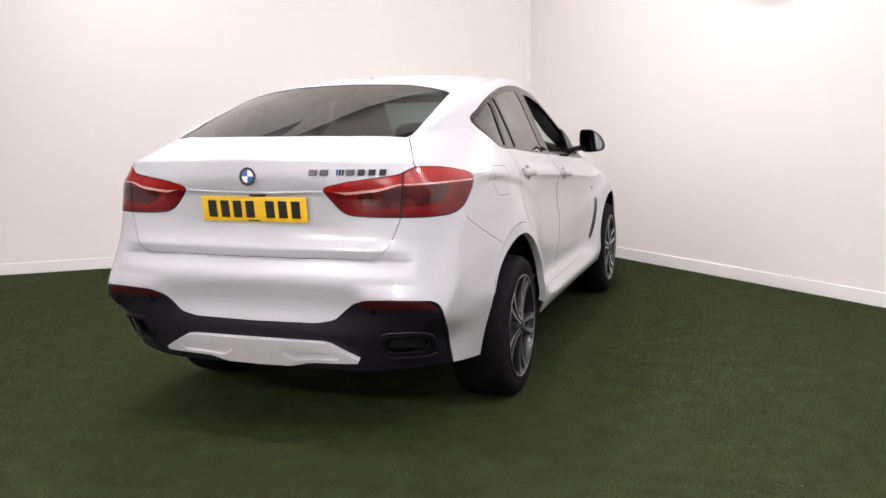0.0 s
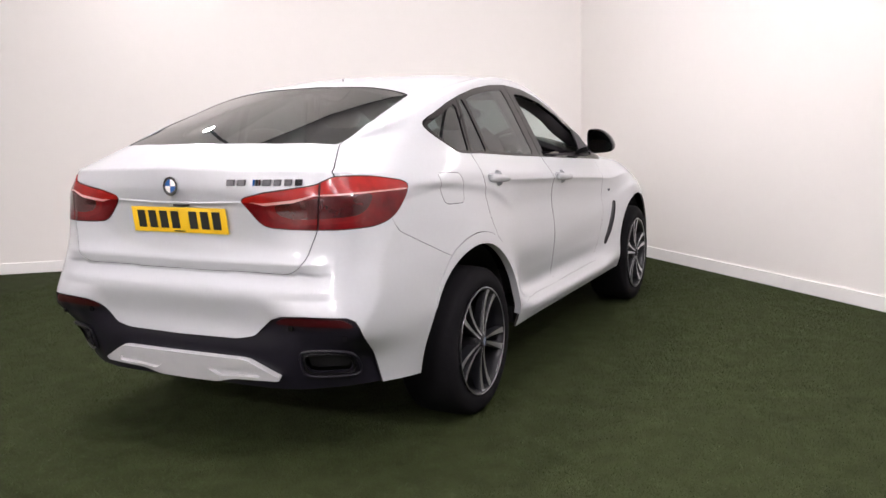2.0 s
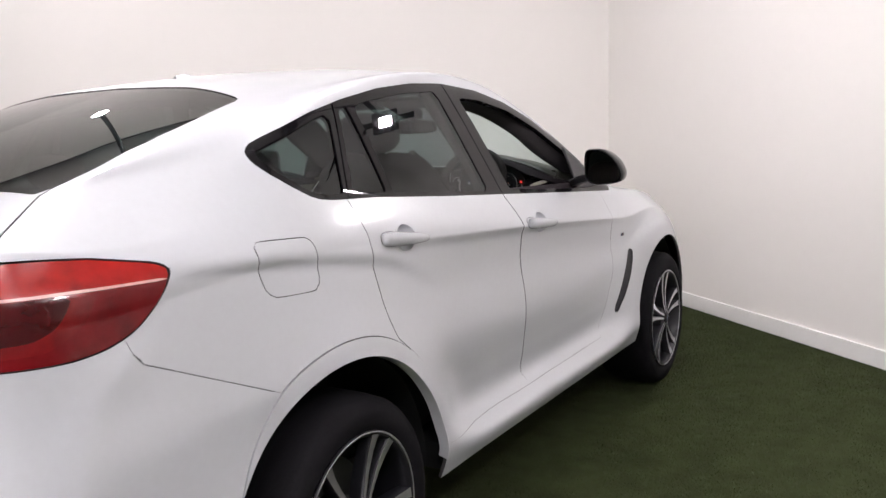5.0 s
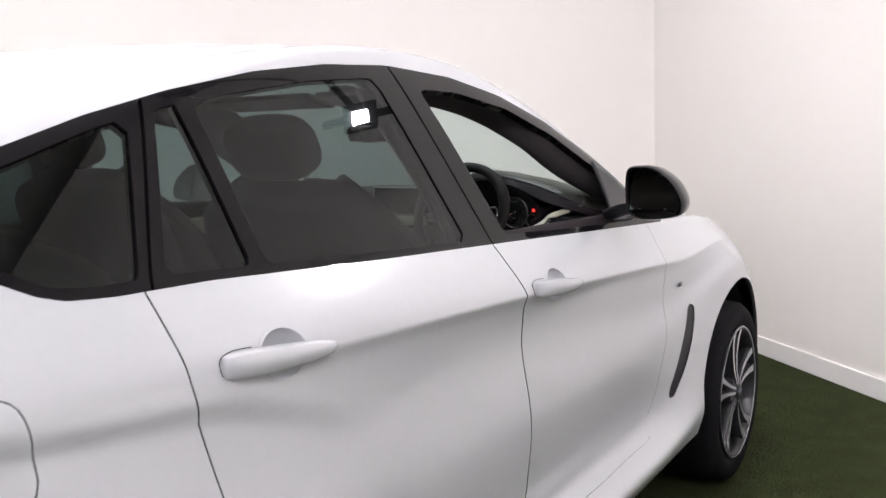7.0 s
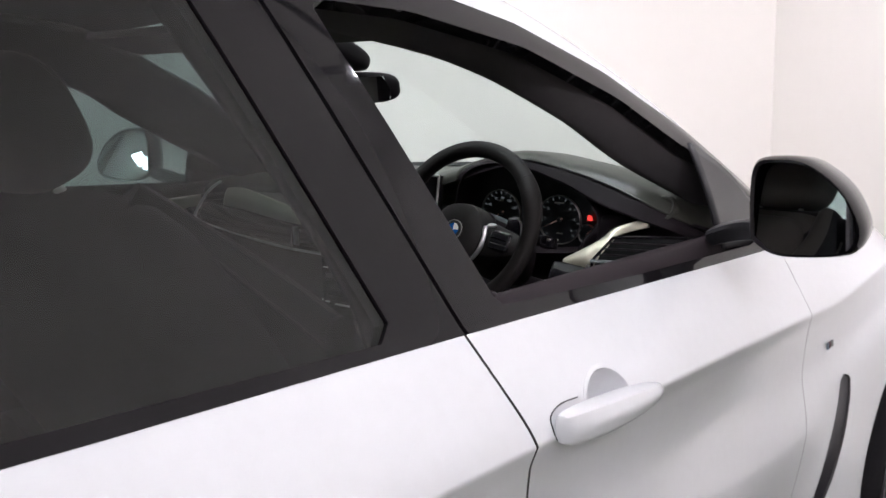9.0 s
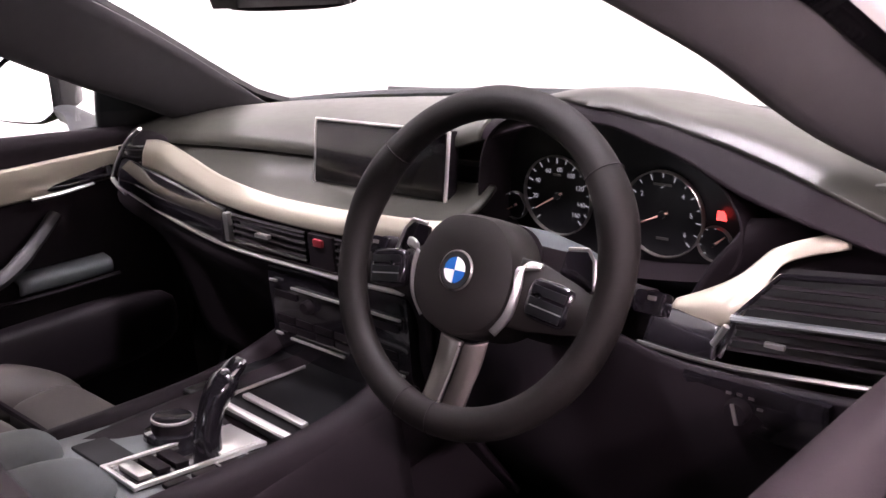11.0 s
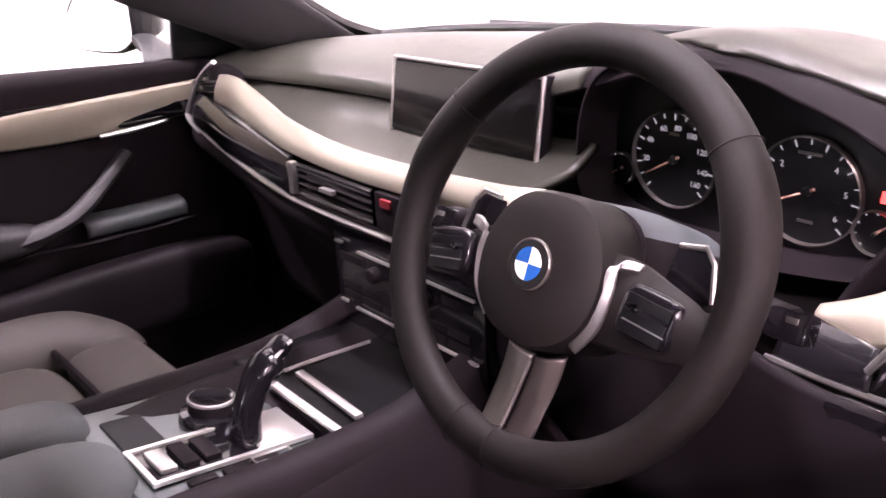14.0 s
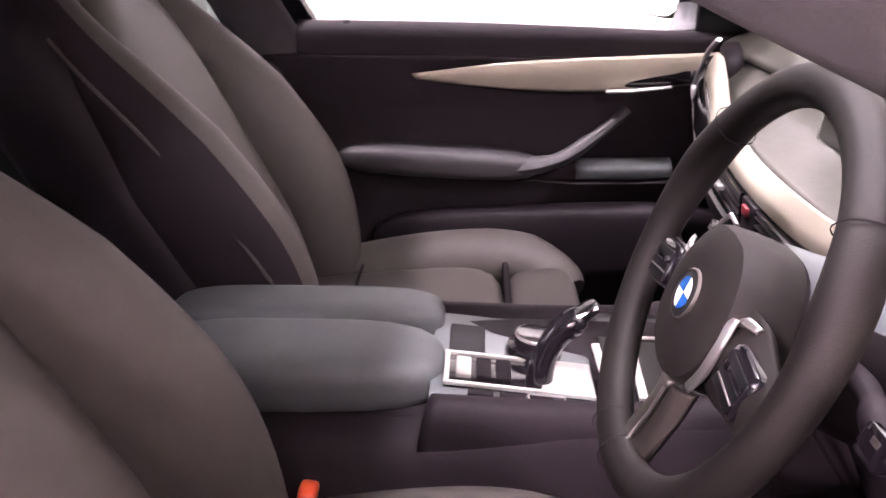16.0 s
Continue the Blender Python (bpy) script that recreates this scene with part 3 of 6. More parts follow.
lamps = panel(shell, lamp_f, 0.002)

# tailgate
def tailgate_f(p):
    if p.y > .3 or p.z < .6 or (p.y > -.4 and p.z < 1.3):
        return 1.0
    half = float(np.interp(p.z, (.86, .93, 1.03, 1.22, 1.245, 1.273, 1.292, 1.36, 1.40), (.617, .641, .676, .712, .719, .701, .681, .612, .60)))
    qx, qz = abs(p.x) - half + .08, (.852 - p.z) + .08
    return math.hypot(max(qx, 0), max(qz, 0)) + min(max(qx, qz), 0) - .08 if p.y < -.3 else 1.0


tailgate = panel(shell, tailgate_f)

# doors, in (y, z)
R_DOOR = ((.155, 1.34), (.165, 1.30), (.185, 1.12), (.215, .93), (.240, .862), (.33, .79), (.42, .68), (.462, .56), (.445, .478), (.50, .455), (.80, .445), (1.245, .445), (1.25, .80), (1.245, 1.0), (1.234, 1.083), (1.20, 1.22), (1.18, 1.4), (.6, 1.6))
F_DOOR = ((1.2465, .445), (2.05, .45), (2.14, .55), (2.22, .75), (2.24, .95), (2.235, 1.12), (2.20, 1.2), (2.1, 1.35), (1.6, 1.5), (1.18, 1.4), (1.2015, 1.22), (1.2355, 1.083), (1.2465, 1.0), (1.2515, .8))
side_f = lambda poly: (lambda p: poly_sd(p.y, p.z, poly) if (p.x > .6 and -.2 < p.y < 2.6) else 1.0)
rear_f = side_f(R_DOOR)
rear_door = panel(shell, lambda p: rear_f(p) * (1 + 6 * ramp(p.z, .52, .48) * ramp(p.y, .44, .50)))
front_f = side_f(F_DOOR)
front_door = panel(shell, lambda p: front_f(p) * (1 + 1.6 * ramp(p.y, 1.85, 2.1)) * (1 + 5 * ramp(p.z, .52, .48)))

# door handle bowls and the vent behind the front wheel
DISHES = []
BOWLS = ((.382, 1.142, rear_door), (1.415, 1.073, front_door))
for y, z, bm in BOWLS:
    bmesh.ops.delete(bm, geom=carve(bm, lambda p: math.hypot((p.y - y) * .75, (p.z - z) * 1.03) - .0445), context="FACES")
    dish = bmesh.new()
    rings = []
    for r, deep in ((1.14, .002), (1.13, -.0003), (1.0, -.0004), (.97, .0015), (.90, .007), (.75, .016), (.5, .024), (.2, .027)):
        q = [(y + .056 * r * math.cos(k * math.tau / 48), z + .041 * r * math.sin(k * math.tau / 48)) for k in range(48)]
        rings.append([dish.verts.new((surface_x(*w) - deep, *w)) for w in q])
    for q, w in zip(rings, rings[1:]):
        for k in range(48):
            dish.faces.new((q[k], q[(k + 1) % 48], w[(k + 1) % 48], w[k]))
    dish.faces.new(rings[-1])
    DISHES.append(dish)
BREATHER = ((2.245, .530), (2.275, .532), (2.345, .608), (2.412, .700), (2.450, .775), (2.457, .812), (2.435, .828), (2.405, .815), (2.372, .755), (2.312, .655), (2.25, .56))
breather = panel(shell, lambda p: poly_sd(p.y, p.z, BREATHER) if p.x > .6 else 1.0, 0.0015)

# fuel flap and the joint between bumper and rear wing
FLAP = ((-.285, 1.215), (-.10, 1.205), (-.075, 1.185), (-.065, 1.09), (-.09, 1.062), (-.245, 1.07), (-.275, 1.095), (-.295, 1.19))
FLAP = rounded(FLAP, 64)
flap = panel(shell, lambda p: poly_sd(p.y, p.z, FLAP) if p.x > .6 else 1.0, 0.0011)
bumper_f = lambda p: max((p.z - .843) - (-.29 - p.y) * .435 if p.y > -.66 else (p.z - 1.004) - (-.66 - p.y) * 3, p.y + .2, p.z - 1.1) if p.y < .1 else 1.0
bumper = panel(shell, bumper_f, 0.0012)

# dark lower part of the bumper, in (way round the corner, z)
DARK = ((-.1, .568), (.29, .573), (.375, .590), (.465, .667), (.52, .688), (.63, .694), (.825, .690), (.862, .675), (.882, .645), (.925, .523), (.957, .374), (.97, .30), (-.1, .30))
dark = take(bumper, carve(bumper, lambda p: poly_sd(ROUND(p), p.z, DARK) if p.y < -.55 else 1.0))
REFLECTOR = rounded(((.470, .644), (.515, .672), (.61, .682), (.80, .680), (.842, .664), (.850, .646)), 40)
reflector = take(dark, carve(dark, lambda p: poly_sd(ROUND(p), p.z, REFLECTOR)))
EXHAUST = ((.605, .50), (.620, .520), (.645, .523), (.735, .523), (.763, .512), (.775, .47), (.760, .436), (.645, .434), (.615, .442), (.605, .46))
pipe_hole = take(dark, carve(dark, lambda p: poly_sd(p.x, p.z, EXHAUST)))
SKID = ((-.1, .490), (.325, .490), (.36, .484), (.495, .412), (.485, .402), (.42, .400), (.25, .394), (.16, .370), (-.1, .366))
skid = take(dark, carve(dark, lambda p: poly_sd(p.x, p.z, SKID)))

SKID_STEP = ((.11, .440), (.35, .447), (.405, .424), (.40, .413), (.27, .408), (.18, .398))
skid_step = take(skid, carve(skid, lambda p: poly_sd(p.x, p.z, SKID_STEP)))
DARK_SHELL = shader("dark_lamp_housing", (0.012, 0.003, 0.004), 0.4)
# Cabin lining, and the shade painted on panel edges in the joints.
LINER = grain(shader("anthracite_lining_joint_shade", (0.045, 0.042, 0.043), 0.85), 800, 0.15, 0.2)
skin("body", both(shell), [PAINT, LINER], car, "pearl white painted body shell")
tg = skin("tailgate", both(tailgate), [PAINT, LINER], car, "pearl white tailgate")
REAR_BOW = fair(rear_glass, 2)
skin("rear_window", both(rear_glass), REAR_TINT, tg, "dark tinted rear window", -0.003, 0, REAR_BOW)
skin("windscreen", both(windscreen), CLEAR, car, "clear windscreen", -0.003, 0)
for b in (arch_lip, mirrored(arch_lip)):
    skin("arch_lip", b, PAINT, car, "white wheel arch lip", 0.003, 0.035)
bp = skin("rear_bumper", both(bumper), [PAINT, LINER], car, "white rear bumper")
skin("lower_bumper", both(dark), NAVY_BLACK, bp, "dark plastic lower bumper", -0.012)
skin("skid_plate", both(skid), SILVER, bp, "silver skid plate", 0.015, 0.03)
for b in (skid_step, mirrored(skid_step)):
    skin("skid_pocket", b, SILVER, bp, "recessed pocket of the skid plate", 0.0, 0.02)
for b in (reflector, mirrored(reflector)):
    skin("reflector", b, DARK_RED, bp, "dark red reflector strip", -0.006, 0.01)
for sgn in (1, -1):
    b = pipe_hole.copy() if sgn == 1 else mirrored(pipe_hole)
    for nm, hw, hh, rad, inset, mt, lab in (("tailpipe_surround", .104, .060, .006, .006, NAVY_BLACK, "dark surround of the tailpipe"), ("tailpipe_rim", .088, .046, .0045, .003, GLOSS_BLACK, "gloss black tailpipe rim")):
        ring = []
        for k in range(64):
            c, sn = math.cos(k * math.tau / 64), math.sin(k * math.tau / 64)
            px, pz = .690 + hw * math.copysign(abs(c) ** .45, c), .478 + hh * math.copysign(abs(sn) ** .45, sn)
            ring.append((px * sgn, surface_y(px, pz) + inset, pz))
        part(nm, tube_bm(ring, rad, 8, True), mt, bp, lab)
    skin("exhaust_tailpipe", b, VOID, bp, "black rectangular exhaust outlet", -0.05, 0.01)
pipe_hole.free()
for b in (flap.copy(), ):
    skin("fuel_flap", b, [PAINT, LINER], car, "white fuel filler flap")
flap.free()
GUIDE_X = (.40, .45, .60, .63, .69, .72, .736, .96, 1.083, 1.095)
GUIDE_TOP = (1.142, 1.140, 1.1545, 1.160, 1.173, 1.173, 1.1725, 1.1745, 1.173, 1.170)
GUIDE_LOW = (1.142, 1.130, 1.143, 1.151, 1.167, 1.168, 1.1665, 1.169, 1.168, 1.170)
LAMP_CORE = rounded(((.50, 1.132), (.735, 1.163), (.945, 1.166), (.925, 1.112), (.88, 1.084), (.75, 1.078), (.60, 1.075), (.52, 1.09)), 64)
LAMP_ARC = rounded(((.46, 1.13), (.72, 1.165), (.985, 1.170), (.965, 1.105), (.905, 1.060), (.75, 1.055), (.58, 1.052), (.48, 1.08)), 64)
CORE_RED = grain(shader("blackish_red_lens", (0.055, 0.003, 0.004), 0.2, 0, 0.45), 14, 0.6)
ARC_RED = grain(shader("red_arc_lens", (0.155, 0.006, 0.007), 0.22, 0, 0.3, 0.35), 24, 0.5)
for sgn in (1, -1):
    b = lamps.copy() if sgn == 1 else mirrored(lamps)
    tl = empty("tail_light", parent=car)
    tagged(tl, "red wraparound tail light cluster")
    skin("lamp_housing", b.copy(), DARK_SHELL, tl, "dark lamp housing", -0.012, 0.02)
    bmesh.ops.delete(b, geom=carve(b, lambda p: -poly_sd(ROUND(p), p.z, LAMP_OUT) - (.0035 if p.z > 1.16 else .002)), context="FACES")
    up = take(b, carve(b, lambda p: float(np.interp(ROUND(p), GUIDE_X, GUIDE_TOP)) - p.z))
    bar = take(b, carve(b, lambda p: float(np.interp(ROUND(p), GUIDE_X, GUIDE_LOW)) - p.z))
    core = take(b, carve(b, lambda p: poly_sd(ROUND(p), p.z, LAMP_CORE)))
    arc = take(b, carve(b, lambda p: poly_sd(ROUND(p), p.z, LAMP_ARC)))
    for bm, mt, nm, lab in ((core, CORE_RED, "lens", "blackish red inner lens"), (arc, ARC_RED, "light_guide", "red curved light guide"), (b, DEEP_RED, "lens", "dark red lower lens"), (up, RED_LENS, "lens", "bright red upper lens"), (bar, RED_BAR, "light_guide", "pale light guide bar")):
        seam = lambda p: ROUND(p) - .702 - (p.z - 1.03) * .08
        lid = take(bm, carve(bm, lambda p: seam(p) + .0045))
        take(bm, carve(bm, lambda p: seam(p) - .0045)).free()
        off = 0.0050 if bm is bar else 0.004
        skin(nm, lid, mt, tl, lab, off, 0.012)
        skin(nm, bm, mt, tl, lab, off, 0.012)
lamps.free()
for sgn in (1, -1):
    b = breather.copy() if sgn == 1 else mirrored(breather)
    skin("side_air_vent", b, NAVY_BLACK, car, "black wing air vent", -.004, 0.02)
breather.free()

# side windows and black surrounds
PANES = dict(quarter=((-.108, 1.418), (-.085, 1.384), (-.03, 1.342), (.025, 1.310), (.09, 1.300), (.170, 1.296), (.262, 1.530), (.188, 1.513), (.05, 1.472), (-.055, 1.444), (-.098, 1.431)),
             rear_small=((.218, 1.294), (.400, 1.280), (.365, 1.552), (.318, 1.540)),
             rear_main=((.435, 1.277), (.75, 1.252), (1.10, 1.225), (.955, 1.604), (.72, 1.594), (.48, 1.566), (.400, 1.550)),
             front=((1.287, 1.219), (1.65, 1.188), (2.1, 1.158), (2.24, 1.165), (2.12, 1.285), (1.80, 1.445), (1.55, 1.528), (1.30, 1.572), (1.14, 1.580), (1.128, 1.567), (1.165, 1.495)))
HANDLES = {}
pane_bm = {k: take(dlo, carve(dlo, (lambda q: (lambda p: poly_sd(p.y, p.z, q)))(v))) for k, v in PANES.items()}
bows = {k: fair(b, 0) for k, b in pane_bm.items()}
c_line = lambda p: p.y - (.192 + (p.z - 1.30) * .43)
b_line = lambda p: p.y - (1.205 - (p.z - 1.215) * .41)
r_frame = take(dlo, carve(dlo, lambda p: c_line(p) + .0035))
take(dlo, carve(dlo, lambda p: c_line(p) - .0035)).free()
door_frame = take(dlo, carve(dlo, lambda p: b_line(p) + .0035))
take(dlo, carve(dlo, lambda p: b_line(p) - .0035)).free()
for sgn in (1, -1):
    m = (lambda b: b.copy()) if sgn == 1 else mirrored
    skin("quarter_window_surround", m(r_frame), GLOSS_BLACK, car, "gloss black window surround", 0, 0.02)
    skin("quarter_window", m(pane_bm["quarter"]), TINTED, car, "dark tinted quarter window", -0.005, 0, bows["quarter"])
    d = skin("rear_door", m(rear_door), [PAINT, LINER], car, "white rear door")
    skin("window_frame", m(door_frame), GLOSS_BLACK, d, "gloss black window frame", 0, 0.02)
    skin("window", m(pane_bm["rear_small"]), TINTED, d, "dark tinted fixed window", -0.005, 0, bows["rear_small"])
    skin("window", m(pane_bm["rear_main"]), TINTED, d, "dark tinted rear side window", -0.003, 0, bows["rear_main"])
    HANDLES[sgn] = [d]
    d = skin("front_door", m(front_door), [PAINT, LINER], car, "white front door")
    skin("window_frame", m(dlo), GLOSS_BLACK, d, "gloss black window frame", 0, 0.02)
    HANDLES[sgn] = HANDLES.get(sgn, []) + [d]
    if sgn == -1:
        skin("window", m(pane_bm["front"]), CLEAR, d, "clear side window", -0.007, 0)


# black tubes added behind the door joints to keep the gaps dark
for sgn in (1, -1):
    for line in (((1.250, .47), (1.252, .80), (1.247, 1.0), (1.237, 1.083), (1.205, 1.20)), ((.175, 1.26), (.185, 1.12), (.215, .93), (.240, .862)), ((2.07, .46), (2.14, .55), (2.22, .75), (2.24, .95), (2.237, 1.10))):
        pts = [(p[0], p[1]) for p in smooth_line([(*q, 0) for q in line], 24)]
        part("joint_backing", tube_bm([(sgn * (surface_x(*q) - .011), *q) for q in pts], .007, 6), VOID, car, "black backing tube behind a door joint")

# wheels
HUB_BLUE = shader("grey_blue_enamel", (0.16, 0.19, 0.25), 0.25, 0, 0.6)
def wheel(name, x, y, label, spin=-10):
    """A wheel whose outer face looks to +x (or to -x on the far side)."""
    s = 1 if x > 0 else -1
    w = empty(name, pose(x, y, HUB_Z, 0, 0, 0 if s > 0 else 180), car)
    tagged(w, label)
    R = 0.368
    tyre = lathe_bm([(.262, -.285), (.31, -.292), (.345, -.282), (.362, -.262), (R, -.20), (R, -.09), (.362, -.028), (.346, -.006), (.318, .004), (.285, .001), (.264, -.008), (.258, -.02)], 72)
    part("tyre", tyre, RUBBER, w, "black low-profile tyre")
    rim = lathe_bm([(.263, -.004), (.268, .0), (.266, .004), (.256, .002), (.247, -.012), (.243, -.05), (.238, -.12), (.235, -.27)], 72)
    part("rim", rim, [GUNMETAL], w, "gunmetal wheel rim")
    part("rim_lip", lathe_bm([(.2655, .0045), (.2630, .0052), (.2610, .004), (.2600, -.002)], 72), ALLOY, w, "bright cut rim lip")
    part("brake_disc", lathe_bm([(.07, -.13), (.175, -.13), (.175, -.155), (.07, -.155)], 40), DISC, w, "steel brake disc")
    part("barrel_back", lathe_bm([(.0, -.16), (.236, -.16)], 40), VOID, w)
    hub = lathe_bm([(0, .008), (.026, .008), (.031, .004), (.034, -.004), (.06, -.012), (.068, -.03), (.07, -.10)], 32)
    part("hub", hub, GUNMETAL, w, "gunmetal hub")
    for k in range(5):
        for j in (-1, 1):
            a0 = k * math.tau / 5 + radians(spin)
            def at(r, off, dx, half):
                c, sn = math.cos(a0), math.sin(a0)
                return [Vector((dx, c * r - sn * (off + h), sn * r + c * (off + h))) for h in (-half, half)]
            bm = bmesh.new()
            secs = []
            for r, off, dx, half, dep in ((.033, .0100, .000, .0050, .05), (.085, .0155, -.009, .0058, .05), (.15, .0255, -.012, .0088, .045), (.205, .0350, -.009, .0118, .04), (.240, .0420, -.003, .0145, .035), (.256, .0460, .001, .0175, .03)):
                a, b = at(r, j * off, dx, half)
                a2, b2 = at(r, j * off, dx - .012, half + .005)
                a3, b3 = at(r, j * off, dx - dep, half + .003)
                secs.append([bm.verts.new(v) for v in (a, b, b2, b3, a3, a2)])
            for q, t in zip(secs, secs[1:]):
                for i in range(6):
                    f = bm.faces.new((q[i], q[(i + 1) % 6], t[(i + 1) % 6], t[i]))
                    f.material_index = 0 if i == 0 else 1
            part("spoke", bm, [ALLOY, GUNMETAL], w, "bright cut double spoke")
    for k in range(5):
        a = k * math.tau / 5 + radians(spin) + math.pi / 5
        part("lug_nut", moved(lathe_bm([(0, -.012), (.009, -.012), (.010, -.016), (.010, -.04)], 10), Matrix.Translation((0, math.cos(a) * .055, math.sin(a) * .055))), GUNMETAL, w)
    part("hub_badge", lathe_bm([(0, .0105), (.020, .0105), (.0215, .0095), (.022, .007)], 24), HUB_BLUE, w, "round dark blue hub badge")
    part("badge_ring", lathe_bm([(.0195, .0112), (.024, .0112), (.0245, .006)], 24), INK, w)


for x in (.965, -.965):
    wheel("rear_wheel", x - math.copysign(.01, x), R_AXLE + .02, "double-spoke alloy wheel with a wide tyre")
    wheel("front_wheel", x, F_AXLE, "double-spoke alloy wheel", 18)

# wheel wells and underbody
for y0, rl in ((-.01, .492), (F_AXLE - .01, .475)):
    for s in (1, -1):
        bm = lathe_bm([(rl, -.40), (rl, -.075)], 56)
        cap = lathe_bm([(0, -.40), (rl, -.40)], 56)
        b = merge(bm, cap)
        bmesh.ops.delete(b, geom=[f for f in b.faces if f.calc_center_median().z < -.02], context="FACES")
        moved(b, Matrix.Translation((.96 * s, y0, HUB_Z)) if s > 0 else Matrix.Translation((-.96, y0, HUB_Z)) @ Matrix.Scale(-1, 4, (1, 0, 0)))
        part("wheel_arch_liner", b, VOID, car, "black wheel arch liner")
part("underbody", box_bm((0, 1.45, .40), (1.10, 4.6, .14), .03), VOID, car, "dark underbody")
for s in (1, -1):
    part("sill_floor", box_bm((.72 * s, 1.466, .39), (.40, 1.9, .10), .02), VOID, car, "dark underbody")


# ---- cabin ----
LEATHER = grain(shader("dark_grey_leather", (0.0140, 0.0104, 0.0128), 0.62, 0, 0, 0.10), 700, 0.18, 0.35, 0.06, 5, 0.0008)
ARM_HIDE = grain(shader("slate_armrest_leather", (0.066, 0.075, 0.077), 0.60, 0, 0, 0.4), 700, 0.18, 0.35, 0.06, 5, 0.0008)
DOOR_HIDE = grain(shader("black_door_armrest_leather", (0.020, 0.018, 0.020), 0.60, 0, 0, 0.35), 700, 0.18, 0.35, 0.06, 5, 0.0008)
DASH_PAD = grain(shader("black_dash_leather", (0.031, 0.0305, 0.0252), 0.42, 0, 0, 0.42), 900, 0.15, 0.12, 0.05, 5, 0.0005)
SEAT_HIDE = grain(shader("mocha_grey_seat_leather", (0.050, 0.0435, 0.0405), 0.62, 0, 0, 0.35), 500, 0.16, 0.3, 0.06, 5, 0.0008)
WHEEL_HIDE = grain(shader("black_wheel_leather", (0.0085, 0.0070, 0.0068), 0.60, 0, 0, 0.20), 1100, 0.2, 0.4, 0.05, 4, 0.0005)
CABIN_PLASTIC = grain(shader("soft_black_plastic", (0.0088, 0.0064, 0.0082), 0.58, 0, 0, 0.12), 900, 0.15, 0.25, 0.05, 4, 0.0005)
GREY_PLASTIC = grain(shader("graphite_console_trim", (0.105, 0.118, 0.122), 0.42), 700, 0.08, 0.1)
HEADLINER = grain(shader("anthracite_headliner", (0.031, 0.027, 0.030), 0.85), 800, 0.15, 0.2)
CARPET = grain(shader("black_carpet", (0.036, 0.030, 0.034), 0.95), 600, 0.3, 0.4)
DECOR = grain(shader("brushed_aluminium_decor", (0.42, 0.385, 0.312), 0.39, 0.6), 60, 0.025, 0.015, 0.03, 4, 0.0003, (0.4, 1, 12))
PIANO = shader("piano_black_trim", (0.008, 0.007, 0.009), 0.12, 0, 0.5)
SATIN = shader("satin_chrome", (0.76, 0.75, 0.74), 0.29, 0.95)
GALV = shader("aluminium_tint", (0.33, 0.31, 0.29), 0.32, 0.9)
DIAL = shader("dial_black", (0.004, 0.004, 0.005), 0.35)
PRINT = glow("dial_print", (0.85, 0.92, 1.0), 0.09)
NEEDLE = shader("pale_needle", (0.8, 0.45, 0.35), 0.4)
RED_GLOW = glow("red_warning_light", (1.0, 0.06, 0.05), 1.0)
RED_KEY = shader("red_hazard_key", (0.20, 0.014, 0.02), 0.5)
ORANGE = shader("orange_buckle_key", (0.75, 0.09, 0.03), 0.35)
DISPLAY = shader("black_display_glass", (0.006, 0.005, 0.006), 0.22, 0, 0.25)


def pad_bm(center, half, power=4.0, rot=(0, 0, 0), cuts=7):
    """A cushion: a box whose edges and faces swell."""
    bm = bmesh.new()
    bmesh.ops.create_cube(bm, size=2)
    bmesh.ops.subdivide_edges(bm, edges=bm.edges[:], cuts=cuts, use_grid_fill=True)
    for v in bm.verts:
        k = (abs(v.co.x) ** power + abs(v.co.y) ** power + abs(v.co.z) ** power) ** (1 / power)
        v.co = Vector((v.co.x / k * half[0], v.co.y / k * half[1], v.co.z / k * half[2]))
    m = Matrix.Translation(center) @ Euler([radians(a) for a in rot]).to_matrix().to_4x4()
    return moved(bm, m)


def strip_bm(rows, du=48, dv=4):
    return sheet_bm(rows, du, dv)


def words(text, size, m, parent, material, name="lettering"):
    """Raised characters in the built-in font, as a mesh."""
    cu = bpy.data.curves.new(name, "FONT")
    cu.body, cu.size, cu.extrude, cu.align_x, cu.align_y = text, size, 0.0002, "CENTER", "CENTER"
    tmp = bpy.data.objects.new(name, cu)
    me = bpy.data.meshes.new_from_object(tmp)
    bpy.data.objects.remove(tmp)
    bpy.data.curves.remove(cu)
    me.name = name
    me.materials.append(material)
    me.transform(m)
    ob = new(name, me)
    ob.parent = parent
    return ob


# floor, bulkheads
part("cabin_floor", box_bm((0, 1.1, .475), (1.62, 2.2, .03), .005), CARPET, car, "black carpeted cabin floor")
part("boot_floor", box_bm((0, -.42, .80), (1.15, .98, .03), .005), CARPET, car, "black boot floor")
part("firewall", box_bm((0, 2.33, .80), (1.60, .04, .68), .01), CARPET, car, "dark firewall")
tun = sheet_bm((((.17, 2.3, .48), (.17, 1.7, .48), (.17, 1.1, .48)), ((.13, 2.3, .80), (.125, 1.7, .84), (.13, 1.1, .86)), ((.118, 2.3, .86), (.115, 1.7, .895), (.12, 1.1, .90)),
                ((0, 2.3, .87), (0, 1.7, .90), (0, 1.1, .905)), ((-.13, 2.3, .86), (-.14, 1.7, .895), (-.14, 1.1, .90)), ((-.16, 2.3, .48), (-.18, 1.7, .48), (-.18, 1.1, .48))), 12, 30)

